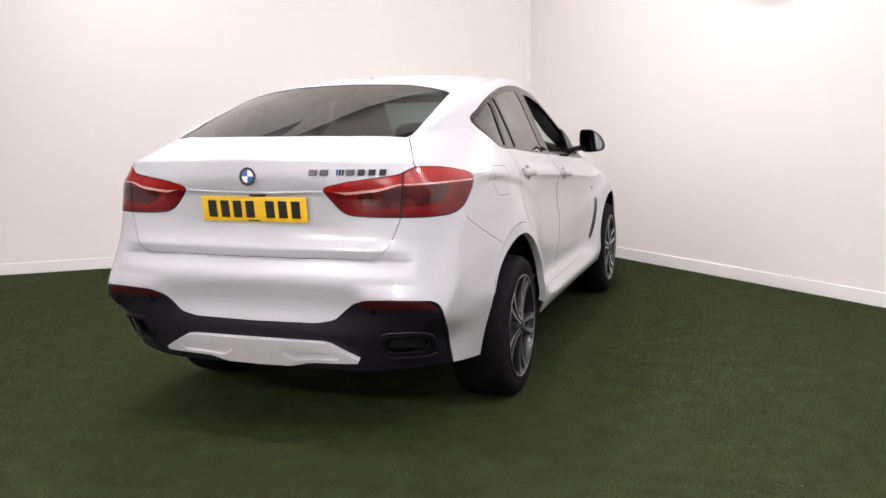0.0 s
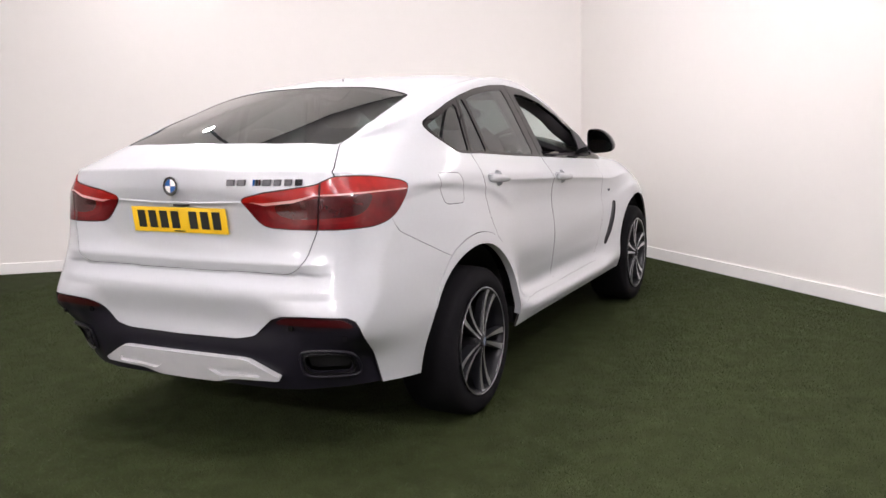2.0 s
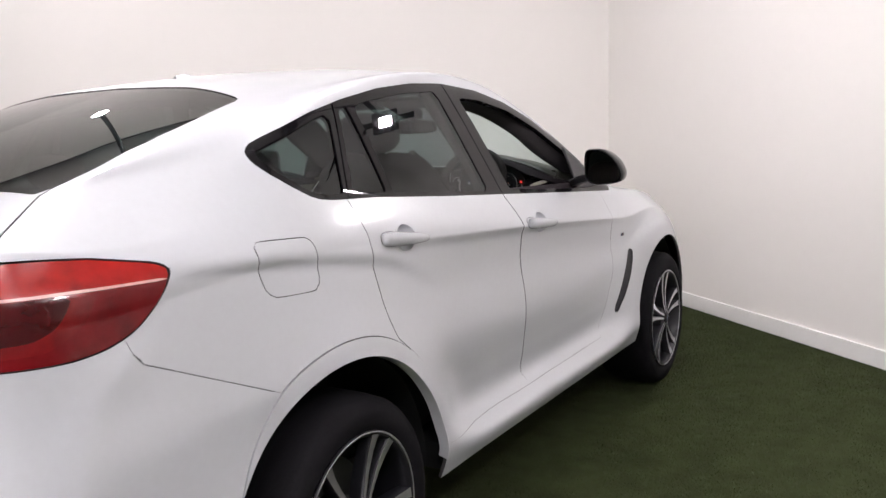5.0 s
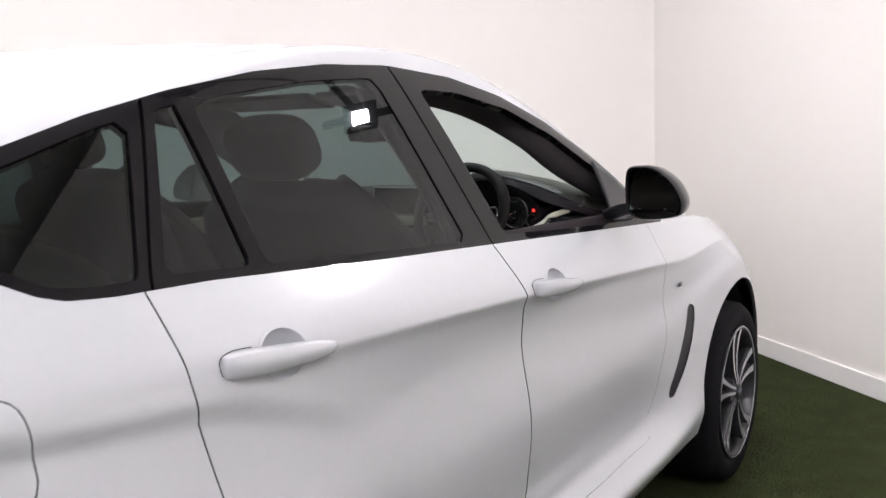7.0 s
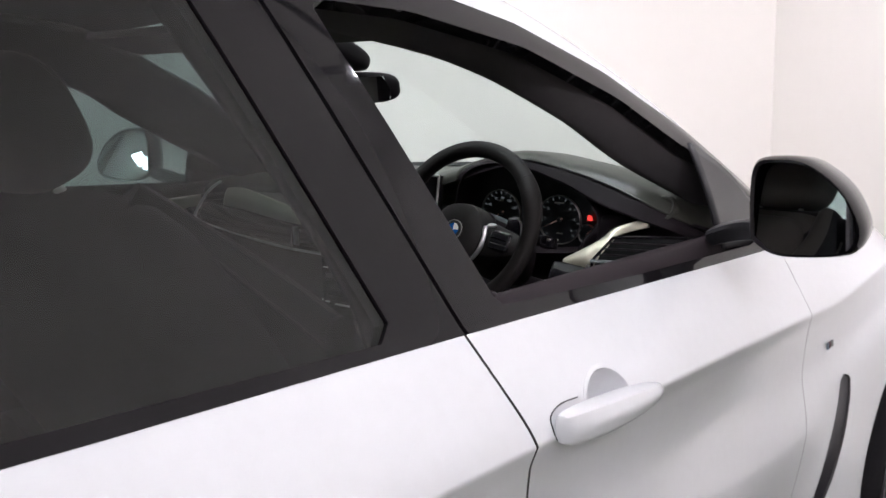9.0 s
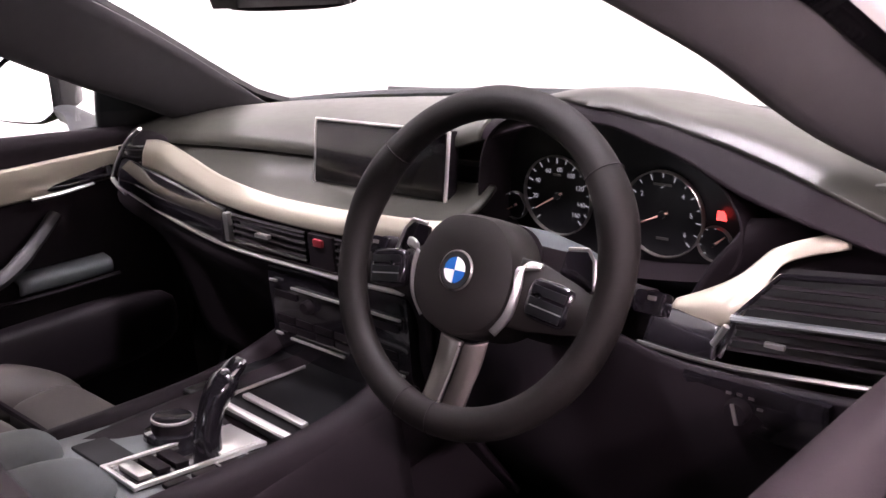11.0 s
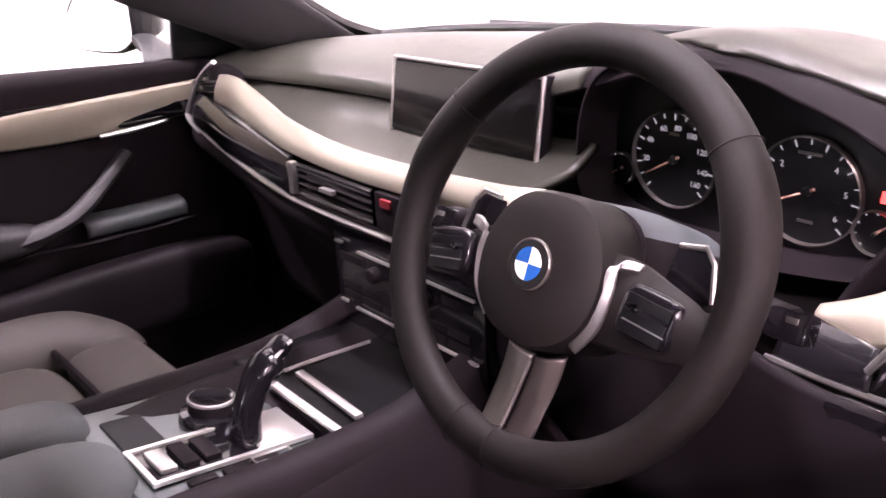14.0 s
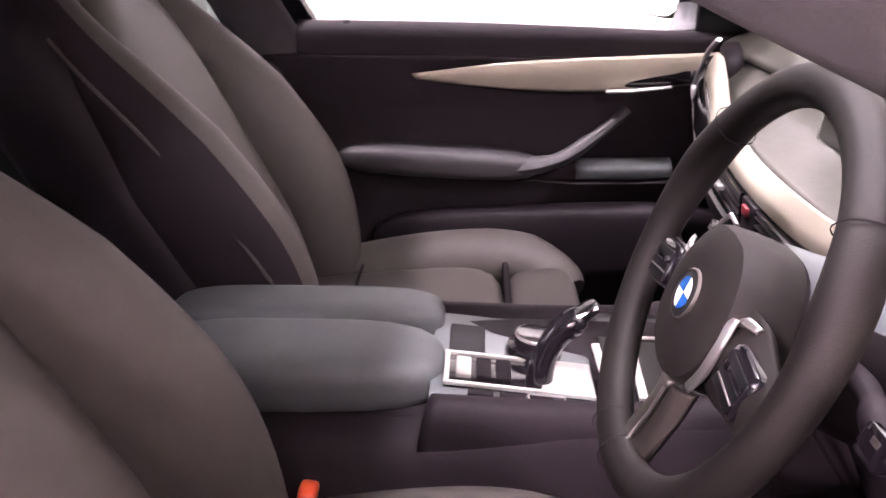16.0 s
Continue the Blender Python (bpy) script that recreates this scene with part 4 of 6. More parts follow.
# dashboard
dash = empty("dashboard", parent=car)
tagged(dash, "black leather dashboard with a brushed aluminium strip")
top = sheet_bm((
    ((-.80, 2.36, 1.185), (-.4, 2.49, 1.205), (0, 2.55, 1.212), (.30, 2.52, 1.215), (.44, 2.485, 1.212), (.56, 2.45, 1.205), (.80, 2.36, 1.185)),
    ((-.82, 2.22, 1.195), (-.4, 2.28, 1.232), (0, 2.28, 1.245), (.30, 2.26, 1.285), (.44, 2.24, 1.276), (.56, 2.22, 1.255), (.80, 2.20, 1.19)),
    ((-.815, 2.12, 1.192), (-.4, 2.13, 1.226), (0, 2.13, 1.242), (.30, 2.11, 1.309), (.44, 2.10, 1.292), (.56, 2.10, 1.264), (.80, 2.10, 1.185)),
    ((-.80, 2.065, 1.180), (-.4, 2.062, 1.208), (0, 2.065, 1.225), (.30, 2.062, 1.307), (.44, 2.057, 1.287), (.56, 2.060, 1.252), (.78, 2.04, 1.175)),
    ((-.795, 2.055, 1.168), (-.4, 2.055, 1.194), (0, 2.058, 1.210), (.30, 2.046, 1.286), (.44, 2.038, 1.266), (.56, 2.032, 1.218), (.77, 2.035, 1.165))), 60, 24)
hood_f = lambda p: max(p.z - float(np.interp(p.x, (.17, .235, .30, .37, .44, .50, .56, .67, .78), (1.2740, 1.2965, 1.3060, 1.3005, 1.2860, 1.2700, 1.2510, 1.2120, 1.1740))), p.y - 2.085, .17 - p.x)
hood = take(top, carve(top, hood_f))
part("hood_face", hood, LEATHER, dash, "black leather hood over the dials", thick=0.006)
part("stitched_seam", tube_bm(smooth_line(((.18, 2.064, 1.277), (.30, 2.066, 1.309), (.44, 2.061, 1.289), (.56, 2.064, 1.254), (.68, 2.056, 1.214)), 40), .0013, 6), LEATHER, dash, "dark stitched seam")
part("top_pad", top, DASH_PAD, dash, "stitched black leather top pad", thick=0.01)
part("seam_groove", tube_bm(smooth_line(((-.79, 2.056, 1.163), (-.4, 2.056, 1.188), (-.16, 2.055, 1.203)), 24), .006, 6, flat=0.8), PIANO, dash, "dark groove under the pad")
for line in (((-.70, 2.100, 1.2025), (-.55, 2.098, 1.2115), (-.4, 2.098, 1.2195), (-.25, 2.098, 1.2265), (-.17, 2.098, 1.2300)), ((.56, 2.20, 1.2605), (.64, 2.17, 1.2385), (.72, 2.14, 1.2105), (.78, 2.12, 1.1915))):
    part("stitched_seam", tube_bm(smooth_line(line, 24), .0016, 6), LEATHER, dash, "dark stitched seam")
mid = sheet_bm((
    ((-.79, 2.058, 1.162), (-.5, 2.056, 1.180), (-.2, 2.060, 1.190), (.0, 2.064, 1.180), (.18, 2.064, 1.185)),
    ((-.78, 2.045, 1.152), (-.5, 2.035, 1.160), (-.2, 2.025, 1.160), (.0, 2.02, 1.158), (.18, 2.02, 1.162)),
    ((-.77, 2.03, 1.14), (-.5, 2.000, 1.135), (-.2, 1.945, 1.142), (.0, 1.932, 1.150), (.18, 1.935, 1.155))), 40, 12)
part("face_panel", mid, DASH_PAD, dash, "grey leather face panel", thick=0.008)
strip = strip_bm((
    ((-.600, 2.002, 1.196), (-.52, 1.990, 1.203), (-.40, 1.968, 1.190), (-.28, 1.945, 1.174), (-.14, 1.930, 1.164), (0, 1.922, 1.166), (.16, 1.925, 1.172), (.22, 1.94, 1.175)),
    ((-.600, 1.990, 1.175), (-.50, 1.974, 1.178), (-.40, 1.952, 1.168), (-.28, 1.928, 1.157), (-.14, 1.913, 1.152), (0, 1.906, 1.153), (.16, 1.910, 1.158), (.22, 1.93, 1.16)),
    ((-.605, 1.988, 1.152), (-.50, 1.970, 1.150), (-.40, 1.950, 1.146), (-.28, 1.926, 1.141), (-.14, 1.911, 1.139), (0, 1.904, 1.141), (.16, 1.908, 1.146), (.22, 1.93, 1.15))), 56, 8)
part("decor_strip", strip, DECOR, dash, "cream brushed aluminium decor strip", thick=0.006)
band = strip_bm((
    ((-.74, 2.022, 1.155), (-.60, 1.988, 1.150), (-.50, 1.968, 1.147), (-.28, 1.924, 1.138), (-.245, 1.918, 1.137)),
    ((-.735, 2.005, 1.125), (-.60, 1.972, 1.118), (-.50, 1.952, 1.115), (-.28, 1.914, 1.106), (-.245, 1.910, 1.106)),
    ((-.725, 1.995, 1.098), (-.60, 1.970, 1.092), (-.50, 1.950, 1.088), (-.28, 1.918, 1.080), (-.245, 1.914, 1.080))), 40, 8)
part("gloss_panel", band, PIANO, dash, "gloss black trim panel", thick=0.006)
part("lower_trim_line", tube_bm(smooth_line(((-.745, 2.0, 1.098), (-.60, 1.966, 1.090), (-.28, 1.912, 1.077), (0, 1.90, 1.078), (.15, 1.903, 1.08)), 30), .0035, 6), SATIN, dash, "thin chrome line")
under = sheet_bm((
    ((-.745, 2.02, 1.098), (-.5, 1.972, 1.086), (-.24, 1.925, 1.076), (0, 1.915, 1.078), (.17, 1.92, 1.08)),
    ((-.75, 2.01, 1.06), (-.5, 1.968, 1.048), (-.26, 1.93, 1.035), (0, 1.935, 1.03), (.17, 1.935, 1.03)),
    ((-.75, 2.10, .95), (-.5, 2.07, .93), (-.22, 2.01, .93), (0, 1.95, .93), (.17, 1.95, .93)),
    ((-.75, 2.16, .72), (-.5, 2.16, .70), (-.2, 2.14, .70), (0, 2.1, .70), (.17, 2.1, .70))), 40, 16)
part("lower_dash", under, LEATHER, dash, "dark leather lower dashboard", thick=0.01)
dr = sheet_bm((
    ((.16, 1.95, 1.09), (.36, 1.97, 1.08), (.55, 1.93, 1.075), (.80, 1.96, 1.08)),
    ((.16, 1.945, 1.02), (.36, 1.95, 1.0), (.55, 1.93, 1.0), (.80, 1.95, 1.0)),
    ((.16, 2.02, .85), (.36, 2.0, .80), (.55, 2.0, .80), (.80, 2.02, .80)),
    ((.16, 2.14, .68), (.36, 2.14, .66), (.55, 2.14, .66), (.80, 2.14, .66))), 30, 14)
part("knee_panel", dr, CABIN_PLASTIC, dash, "black knee panel", thick=0.01)


def vent(name, pts, height, slats, parent, lean=0.0):
    """An air outlet between two end points with level slats."""
    a, b = Vector(pts[0]), Vector(pts[1])
    e = empty(name, parent=car)
    tagged(e, "black air vent with slats and a chrome edge")
    d = (b - a).normalized()
    n = Vector((d.y, -d.x, 0)).normalized()
    up = Vector((0, 0, 1))
    bm = bmesh.new()
    vs = [bm.verts.new(a + up * s + n * -.012) for s in (0, height)] + [bm.verts.new(b + up * s + n * -.012) for s in (height, 0)]
    bm.faces.new(vs)
    part("duct", bm, VOID, e, "dark duct")
    for k in range(slats):
        z = height * (k + .5) / slats
        part("slat", tube_bm([a + up * z, b + up * z], .0042, 6, flat=.45), CABIN_PLASTIC, e, smooth=True)
    part("vent_frame", tube_bm([a, b, b + up * height, a + up * height], .0032, 6, closed=True), PIANO, e, "gloss black frame")
    return e


cv = vent("centre_vent", ((-.215, 1.906, 1.092), (-.03, 1.897, 1.094)), .04, 4, dash)
part("tab", box_bm((-.125, 1.893, 1.116), (.03, .008, .006), .001), SATIN, cv, "chrome vent tab")
part("tab", box_bm((-.228, 1.905, 1.112), (.012, .012, .046), .003), SATIN, cv, "chrome end cap")
part("hazard_key", box_bm((.002, 1.894, 1.126), (.020, .008, .011), .002), RED_KEY, dash, "red hazard light key")
part("key_panel", box_bm((.003, 1.899, 1.112), (.052, .010, .05), .004), CABIN_PLASTIC, dash, "black key panel")
vent("centre_vent", ((.035, 1.897, 1.095), (.16, 1.90, 1.098)), .04, 4, dash)
sv = vent("side_vent", ((-.735, 2.010, 1.122), (-.607, 1.994, 1.138)), .048, 4, dash)
part("vent_surround", tube_bm(smooth_line(((-.648, 2.012, 1.213), (-.690, 2.008, 1.190), (-.722, 2.004, 1.160), (-.758, 2.000, 1.118), (-.752, 1.996, 1.102), (-.700, 1.990, 1.086)), 26), .0055, 8, flat=.7), SATIN, sv, "chrome vent surround")
part("vent_back", pad_bm((-.672, 2.045, 1.150), (.080, .025, .048), 4, (0, 0, -15)), CABIN_PLASTIC, sv, "black vent housing")

# screen
scr = empty("display_screen", parent=car)
tagged(scr, "black wide display screen in a silver frame")
SM = Matrix.Translation((-.015, 2.030, 1.214)) @ Euler((radians(-10), 0, 0)).to_matrix().to_4x4()
part("screen_housing", moved(box_bm((0, .012, 0), (.278, .02, .102), .005), SM), CABIN_PLASTIC, scr, "black housing")
part("screen_glass", moved(box_bm((0, .0, 0), (.268, .006, .092), .002), SM), DISPLAY, scr, "switched-off black screen")
for q in (((-.137, 0, -.049), (-.137, 0, .049)), ((-.137, 0, .049), (.137, 0, .049)), ((.137, 0, .049), (.137, 0, -.049))):
    part("screen_edge", moved(tube_bm(q, .0028, 6), SM), SATIN, scr, "thin silver edge")
part("screen_ledge", moved(box_bm((.0, .006, -.060), (.29, .02, .014), .006), SM), DASH_PAD, scr, "grey ledge under the screen")

# binnacle
bin_ = empty("instrument_binnacle", parent=car)
tagged(bin_, "dark instrument binnacle with round white-figured dials")
OUT = ((.168, 1.150), (.172, 1.215), (.195, 1.268), (.25, 1.293), (.34, 1.297), (.425, 1.282), (.488, 1.250), (.525, 1.205), (.530, 1.165), (.515, 1.133), (.47, 1.118), (.33, 1.105), (.20, 1.115))


def ring_pts(sc, y, dz=0.0):
    cx, cz = .35, 1.195
    return [(cx + (x - cx) * sc, y, cz + (z - cz) * sc + dz) for x, z in OUT]


bm = bmesh.new()
rings = []
for sc, y in ((1.05, 2.10), (1.035, 2.050), (1.025, 2.042), (1.01, 2.041), (1.0, 2.048), (.965, 2.098)):
    pts = ring_pts(sc, y)
    line = smooth_line(pts + [pts[0]], 52)[:-1]
    rings.append([bm.verts.new(p) for p in line])
for q, s in zip(rings, rings[1:]):
    for k in range(52):
        bm.faces.new((q[k], q[(k + 1) % 52], s[(k + 1) % 52], s[k]))
part("binnacle_hood", bm, LEATHER, bin_, "black leather binnacle rim")
bm = bmesh.new()
bm.faces.new([bm.verts.new(p) for p in smooth_line(ring_pts(.97, 2.099) + [ring_pts(.97, 2.099)[0]], 52)[:-1]])
part("dial_panel", bm, DIAL, bin_, "black dial panel", smooth=False)


def dial(x, z, r, marks, figures, needle, a0=225, a1=-45):
    """A round dial on the panel: rim, ticks, figures, needle and its cap. Angles in degrees from the right, anticlockwise."""
    y = 2.094
    e = empty("dial", parent=car)
    tagged(e, "round black dial with white figures")
    part("dial_rim", moved(lathe_bm([(r * 1.02, .002), (r * 1.022, -.005), (r * .995, -.006), (r * .98, .0)], 48, "y"), Matrix.Translation((x, y, z))), GALV, e, "thin grey rim")
    part("dial_face", moved(lathe_bm([(0, 0), (r * .97, 0)], 48, "y"), Matrix.Translation((x, y, z))), DIAL, e, "black face")
    for k in range(marks):
        a = radians(a0 + (a1 - a0) * k / (marks - 1))
        c, s = math.cos(a), math.sin(a)
        w = .0009 if k % 2 else .0014
        l = .86 if k % 2 else .82
        bm = box_bm((0, 0, 0), (r * (.95 - l), .0008, w), rot=Matrix.Rotation(-a, 4, "Y"))
        part("tick", moved(bm, Matrix.Translation((x + c * r * (.95 + l) / 2, y - .001, z + s * r * (.95 + l) / 2))), PRINT, e, smooth=False)
    for text, deg in figures:
        a = radians(deg)
        words(text, r * .165, Matrix.Translation((x + math.cos(a) * r * .70, y - .0012, z + math.sin(a) * r * .66)) @ Matrix.Rotation(radians(90), 4, "X"), e, PRINT, "figure")
    a = radians(needle)
    c, s = math.cos(a), math.sin(a)
    part("needle", tube_bm(((x - c * r * .15, y - .003, z - s * r * .15), (x + c * r * .8, y - .003, z + s * r * .8)), [.0018, .0006], 6), NEEDLE, e, "pale needle")
    part("needle_cap", moved(lathe_bm([(0, -.007), (r * .08, -.007), (r * .09, -.001)], 16, "y"), Matrix.Translation((x, y, z))), DIAL, e)
    return e


speed = [("20", 187), ("40", 150), ("60", 113), ("80", 84), ("100", 55), ("120", 22), ("140", -14), ("160", -42)]
dial(.258, 1.179, .0525, 17, speed, 210)
revs = [("3", 92), ("4", 45), ("5", 5), ("6", -38), ("2", 140), ("1", 180)]
dial(.411, 1.175, .053, 15, revs, 205)
dial(.187, 1.157, .019, 9, (), 210)
dial(.479, 1.149, .021, 9, (), 40)
part("warning_light", moved(prism_bm(((-.006, -.005), (.006, -.005), (.005, .002), (.002, .006), (-.005, .006)), -.002), Matrix.Translation((.487, 2.092, 1.184))), RED_GLOW, bin_, "lit red warning light", smooth=False)
part("trip_text", box_bm((.411, 2.092, 1.145), (.016, .001, .003)), GALV, bin_, smooth=False)
part("trip_text", box_bm((.411, 2.092, 1.212), (.024, .001, .003)), GALV, bin_, smooth=False)
part("trip_text", box_bm((.258, 2.092, 1.207), (.012, .001, .003)), GALV, bin_, smooth=False)

# dashboard beside the door, driver's end
rt = strip_bm((
    ((.490, 1.990, 1.113), (.540, 1.990, 1.142), (.564, 2.020, 1.161), (.586, 2.032, 1.181), (.645, 2.055, 1.202)),
    ((.490, 1.982, 1.111), (.545, 1.975, 1.124), (.571, 2.004, 1.149), (.588, 2.026, 1.173), (.645, 2.050, 1.193)),
    ((.490, 1.982, 1.109), (.549, 1.974, 1.106), (.576, 1.998, 1.138), (.590, 2.024, 1.166), (.645, 2.048, 1.184))), 30, 6)
part("decor_strip", rt, DECOR, dash, "cream brushed aluminium decor strip", thick=0.006)
part("end_panel", sheet_bm((((.540, 2.060, 1.195), (.64, 2.055, 1.215), (.77, 2.04, 1.195)), ((.505, 2.035, 1.15), (.60, 2.085, 1.165), (.77, 2.05, 1.16)), ((.48, 2.025, 1.10), (.60, 2.075, 1.12), (.77, 2.05, 1.12)), ((.48, 1.985, 1.07), (.62, 2.0, 1.07), (.77, 2.0, 1.07))), 20, 24), CABIN_PLASTIC, dash, "black end panel", thick=0.008)
ev = empty("side_vent", parent=car)
tagged(ev, "black air vent with slats and a slanted end")
EDGE = lambda z: float(np.interp(z, (1.082, 1.132, 1.176), (.556, .573, .611)))
bm = bmesh.new()
bm.faces.new([bm.verts.new(p) for p in ((.556, 1.972, 1.080), (.573, 1.976, 1.132), (.611, 1.984, 1.176), (.76, 2.02, 1.180), (.76, 2.012, 1.082))])
part("duct", bm, VOID, ev, "dark duct", smooth=False)
for k in range(7):
    z = 1.090 + .0125 * k
    if k != 3:
        part("slat", tube_bm(((EDGE(z) + .004, 1.955, z), (.75, 1.988, z + .002)), .0044, 6, flat=.45), CABIN_PLASTIC, ev)
part("divider", tube_bm(((EDGE(1.1275) - .004, 1.950, 1.126), (.75, 1.984, 1.130)), .0052, 8, flat=.7), GREY_PLASTIC, ev, "grey middle bar")
part("vent_frame", tube_bm(((.556, 1.952, 1.080), (.572, 1.954, 1.130), (.610, 1.962, 1.174), (.75, 1.990, 1.182)), .0032, 6), PIANO, ev, "gloss black frame")
part("tab", tube_bm(((.551, 1.946, 1.095), (.565, 1.946, 1.118)), .0034, 8), SATIN, ev, "slanted chrome tab")
part("tab", box_bm((.612, 1.952, 1.106), (.020, .006, .005), .001), SATIN, ev, "chrome vent tab")
part("gloss_panel", sheet_bm((((.470, 1.978, 1.108), (.51, 1.976, 1.108), (.552, 1.966, 1.105)), ((.470, 1.964, 1.092), (.51, 1.960, 1.092), (.553, 1.954, 1.091)), ((.468, 1.956, 1.074), (.51, 1.950, 1.074), (.554, 1.948, 1.076))), 10, 8), PIANO, dash, "gloss black trim panel", thick=0.005)
part("lower_trim_line", tube_bm(smooth_line(((.462, 1.950, 1.074), (.553, 1.944, 1.075), (.62, 1.946, 1.079), (.76, 1.972, 1.083)), 20), .003, 6), SATIN, dash, "thin chrome line")
lsw = empty("light_switch_panel", parent=car)
tagged(lsw, "black light switch panel with small keys")
part("switch_plate", box_bm((.605, 1.928, 1.046), (.150, .02, .058), .008), PIANO, lsw, "gloss black plate")
for kx, kz in ((.556, 1.055), (.556, 1.041), (.583, 1.062), (.594, 1.063), (.606, 1.062), (.615, 1.053)):
    part("symbol", box_bm((kx, 1.9172, kz), (.0055, .001, .0028)), GALV, lsw, smooth=False)
part("rotary_switch", moved(lathe_bm([(0, -.012), (.011, -.012), (.013, -.009), (.0135, 0)], 24, "y"), Matrix.Translation((.594, 1.919, 1.046))), CABIN_PLASTIC, lsw, "round light switch")
part("switch_pointer", box_bm((.594, 1.9065, 1.046), (.004, .002, .022), .0006, rot=Matrix.Rotation(radians(-14), 4, "Y")), SATIN, lsw, "chrome pointer")
DM = Matrix.Translation((.661, 2.060, 1.219)) @ Vector((-.25, -.72, .64)).to_track_quat("Z", "X").to_matrix().to_4x4()
part("demister_ring", moved(lathe_bm([(.022, -.004), (.024, .002), (.029, .004), (.034, .001), (.036, -.006)], 32, "z"), DM @ Matrix.Diagonal((1.0, 1.15, 1, 1))), DASH_PAD, dash, "oval rim of the side demister")
part("demister_grille", moved(lathe_bm([(0, -.006), (.0235, -.004)], 32, "z"), DM @ Matrix.Diagonal((1.0, 1.15, 1, 1))), VOID, dash, "black demister grille")

# climate stack
cl = empty("climate_panel", parent=car)
tagged(cl, "gloss black climate panel with chrome lines and small keys")
SHINE = shader("polished_trim", (0.88, 0.87, 0.85), 0.30, 0.85)
part("panel_face", box_bm((.0, 1.922, .995), (.30, .03, .155), .012), PIANO, cl, "gloss black face")
for z, x0, x1 in ((1.045, -.135, -.118), (1.040, -.085, .14), (.960, -.135, -.12), (.957, -.10, .02), (.960, .05, .14)):
    part("chrome_line", box_bm(((x0 + x1) / 2, 1.903, z), (x1 - x0, .004, .0036), .0008), SHINE, cl, "thin chrome line", smooth=False)
for kx in (-.05, .05):
    part("dial_knob", moved(lathe_bm([(0, -.012), (.008, -.012), (.010, -.009), (.0105, 0)], 24, "y"), Matrix.Translation((kx, 1.906, 1.018))), CABIN_PLASTIC, cl, "small round knob")
for r, (wd, z) in enumerate(((.052, 1.024), (.040, .985), (.040, .970))):
    for c in range(4 if r == 0 else 6):
        x = (-.105 + c * .07) if r == 0 else (-.11 + c * .043)
        if r or abs(abs(x) - .05) > .03:
            part("key", box_bm((x, 1.9065, z), (wd, .003, .011), .001), CABIN_PLASTIC, cl, "small black key")

# steering wheel
n = Vector((math.sin(.035) * math.cos(.438), -math.cos(.035) * math.cos(.438), math.sin(.438)))
a = Vector((0, 0, 1)).cross(n).normalized()
b = n.cross(a)
WC = Vector((.394, 1.744, 1.212)) - n * .019 + b * .0065
WM = Matrix(((a.x, b.x, n.x, WC.x), (a.y, b.y, n.y, WC.y), (a.z, b.z, n.z, WC.z), (0, 0, 0, 1)))
sw = empty("steering_wheel", parent=car)
tagged(sw, "black leather three-spoke steering wheel with silver trim")
RW = .154


def wpart(name, bm, material, label="", smooth=True, thick=0.0):
    return part(name, moved(bm, WM), material, sw, label, smooth, thick)


rim_pts, rim_r = [], []
for k in range(96):
    t = k * math.tau / 96
    deg = math.degrees(t) % 360
    grip = max(math.exp(-((deg - g) / 16) ** 2) for g in (22, 158))
    rim_pts.append((RW * math.cos(t), RW * math.sin(t), 0))
    rim_r.append(.0162 + .0028 * grip)
wpart("rim", tube_bm(rim_pts, rim_r, 16, True, 0.92, Vector((0, 0, 1))), WHEEL_HIDE, "thick black leather rim")
for deg in (38, 142, 255, 270):
    t = radians(deg)
    wpart("rim_seam", moved(lathe_bm([(.0182, -.0008), (.0188, 0), (.0182, .0008)], 20, "y"), Matrix.Translation((RW * math.cos(t), RW * math.sin(t), 0)) @ Matrix.Rotation(t, 4, "Z")), CABIN_PLASTIC)
HUB = ((0, .044), (.026, .041), (.046, .026), (.058, .002), (.060, -.022), (.054, -.046), (.038, -.064), (.018, -.073), (0, -.075), (-.018, -.073), (-.038, -.064), (-.054, -.046), (-.060, -.022), (-.058, .002), (-.046, .026), (-.026, .041))
bm = bmesh.new()
rings = []
hub_line = [Vector((p[0], p[1] + .013, 0)) for p in smooth_line(HUB + (HUB[0],), 64)[:-1]]
for sc, z in ((1.0, -.060), (1.0, -.012), (.985, .003), (.94, .011), (.80, .016), (.45, .019), (.12, .0195)):
    rings.append([bm.verts.new((p.x * sc, p.y * sc - .013, z)) for p in hub_line])
for q, s in zip(rings, rings[1:]):
    for k in range(64):
        bm.faces.new((q[k], q[(k + 1) % 64], s[(k + 1) % 64], s[k]))
bm.faces.new(rings[-1])
wpart("hub_pad", bm, WHEEL_HIDE, "grained black airbag pad")
RC = Matrix.Translation((0, -.013, .0205))
wpart("roundel_ring", moved(lathe_bm([(.0125, .001), (.0175, .001), (.0185, -.001), (.019, -.004)], 32, "z"), RC), INK, "black badge ring")
wpart("roundel_edge", moved(lathe_bm([(.0183, .0012), (.0192, .0005), (.0195, -.003)], 32, "z"), RC), GALV, "thin chrome edge")
for q in range(4):
    bm = bmesh.new()
    pts = [(0, 0)] + [(.0125 * math.cos(radians(q * 90 + k * 15)), .0125 * math.sin(radians(q * 90 + k * 15))) for k in range(7)]
    bm.faces.new([bm.verts.new((x, y, .0018)) for x, y in pts])
    wpart("roundel_quarter", moved(bm, RC), BLUE if q % 2 else WHITE, "", smooth=False)
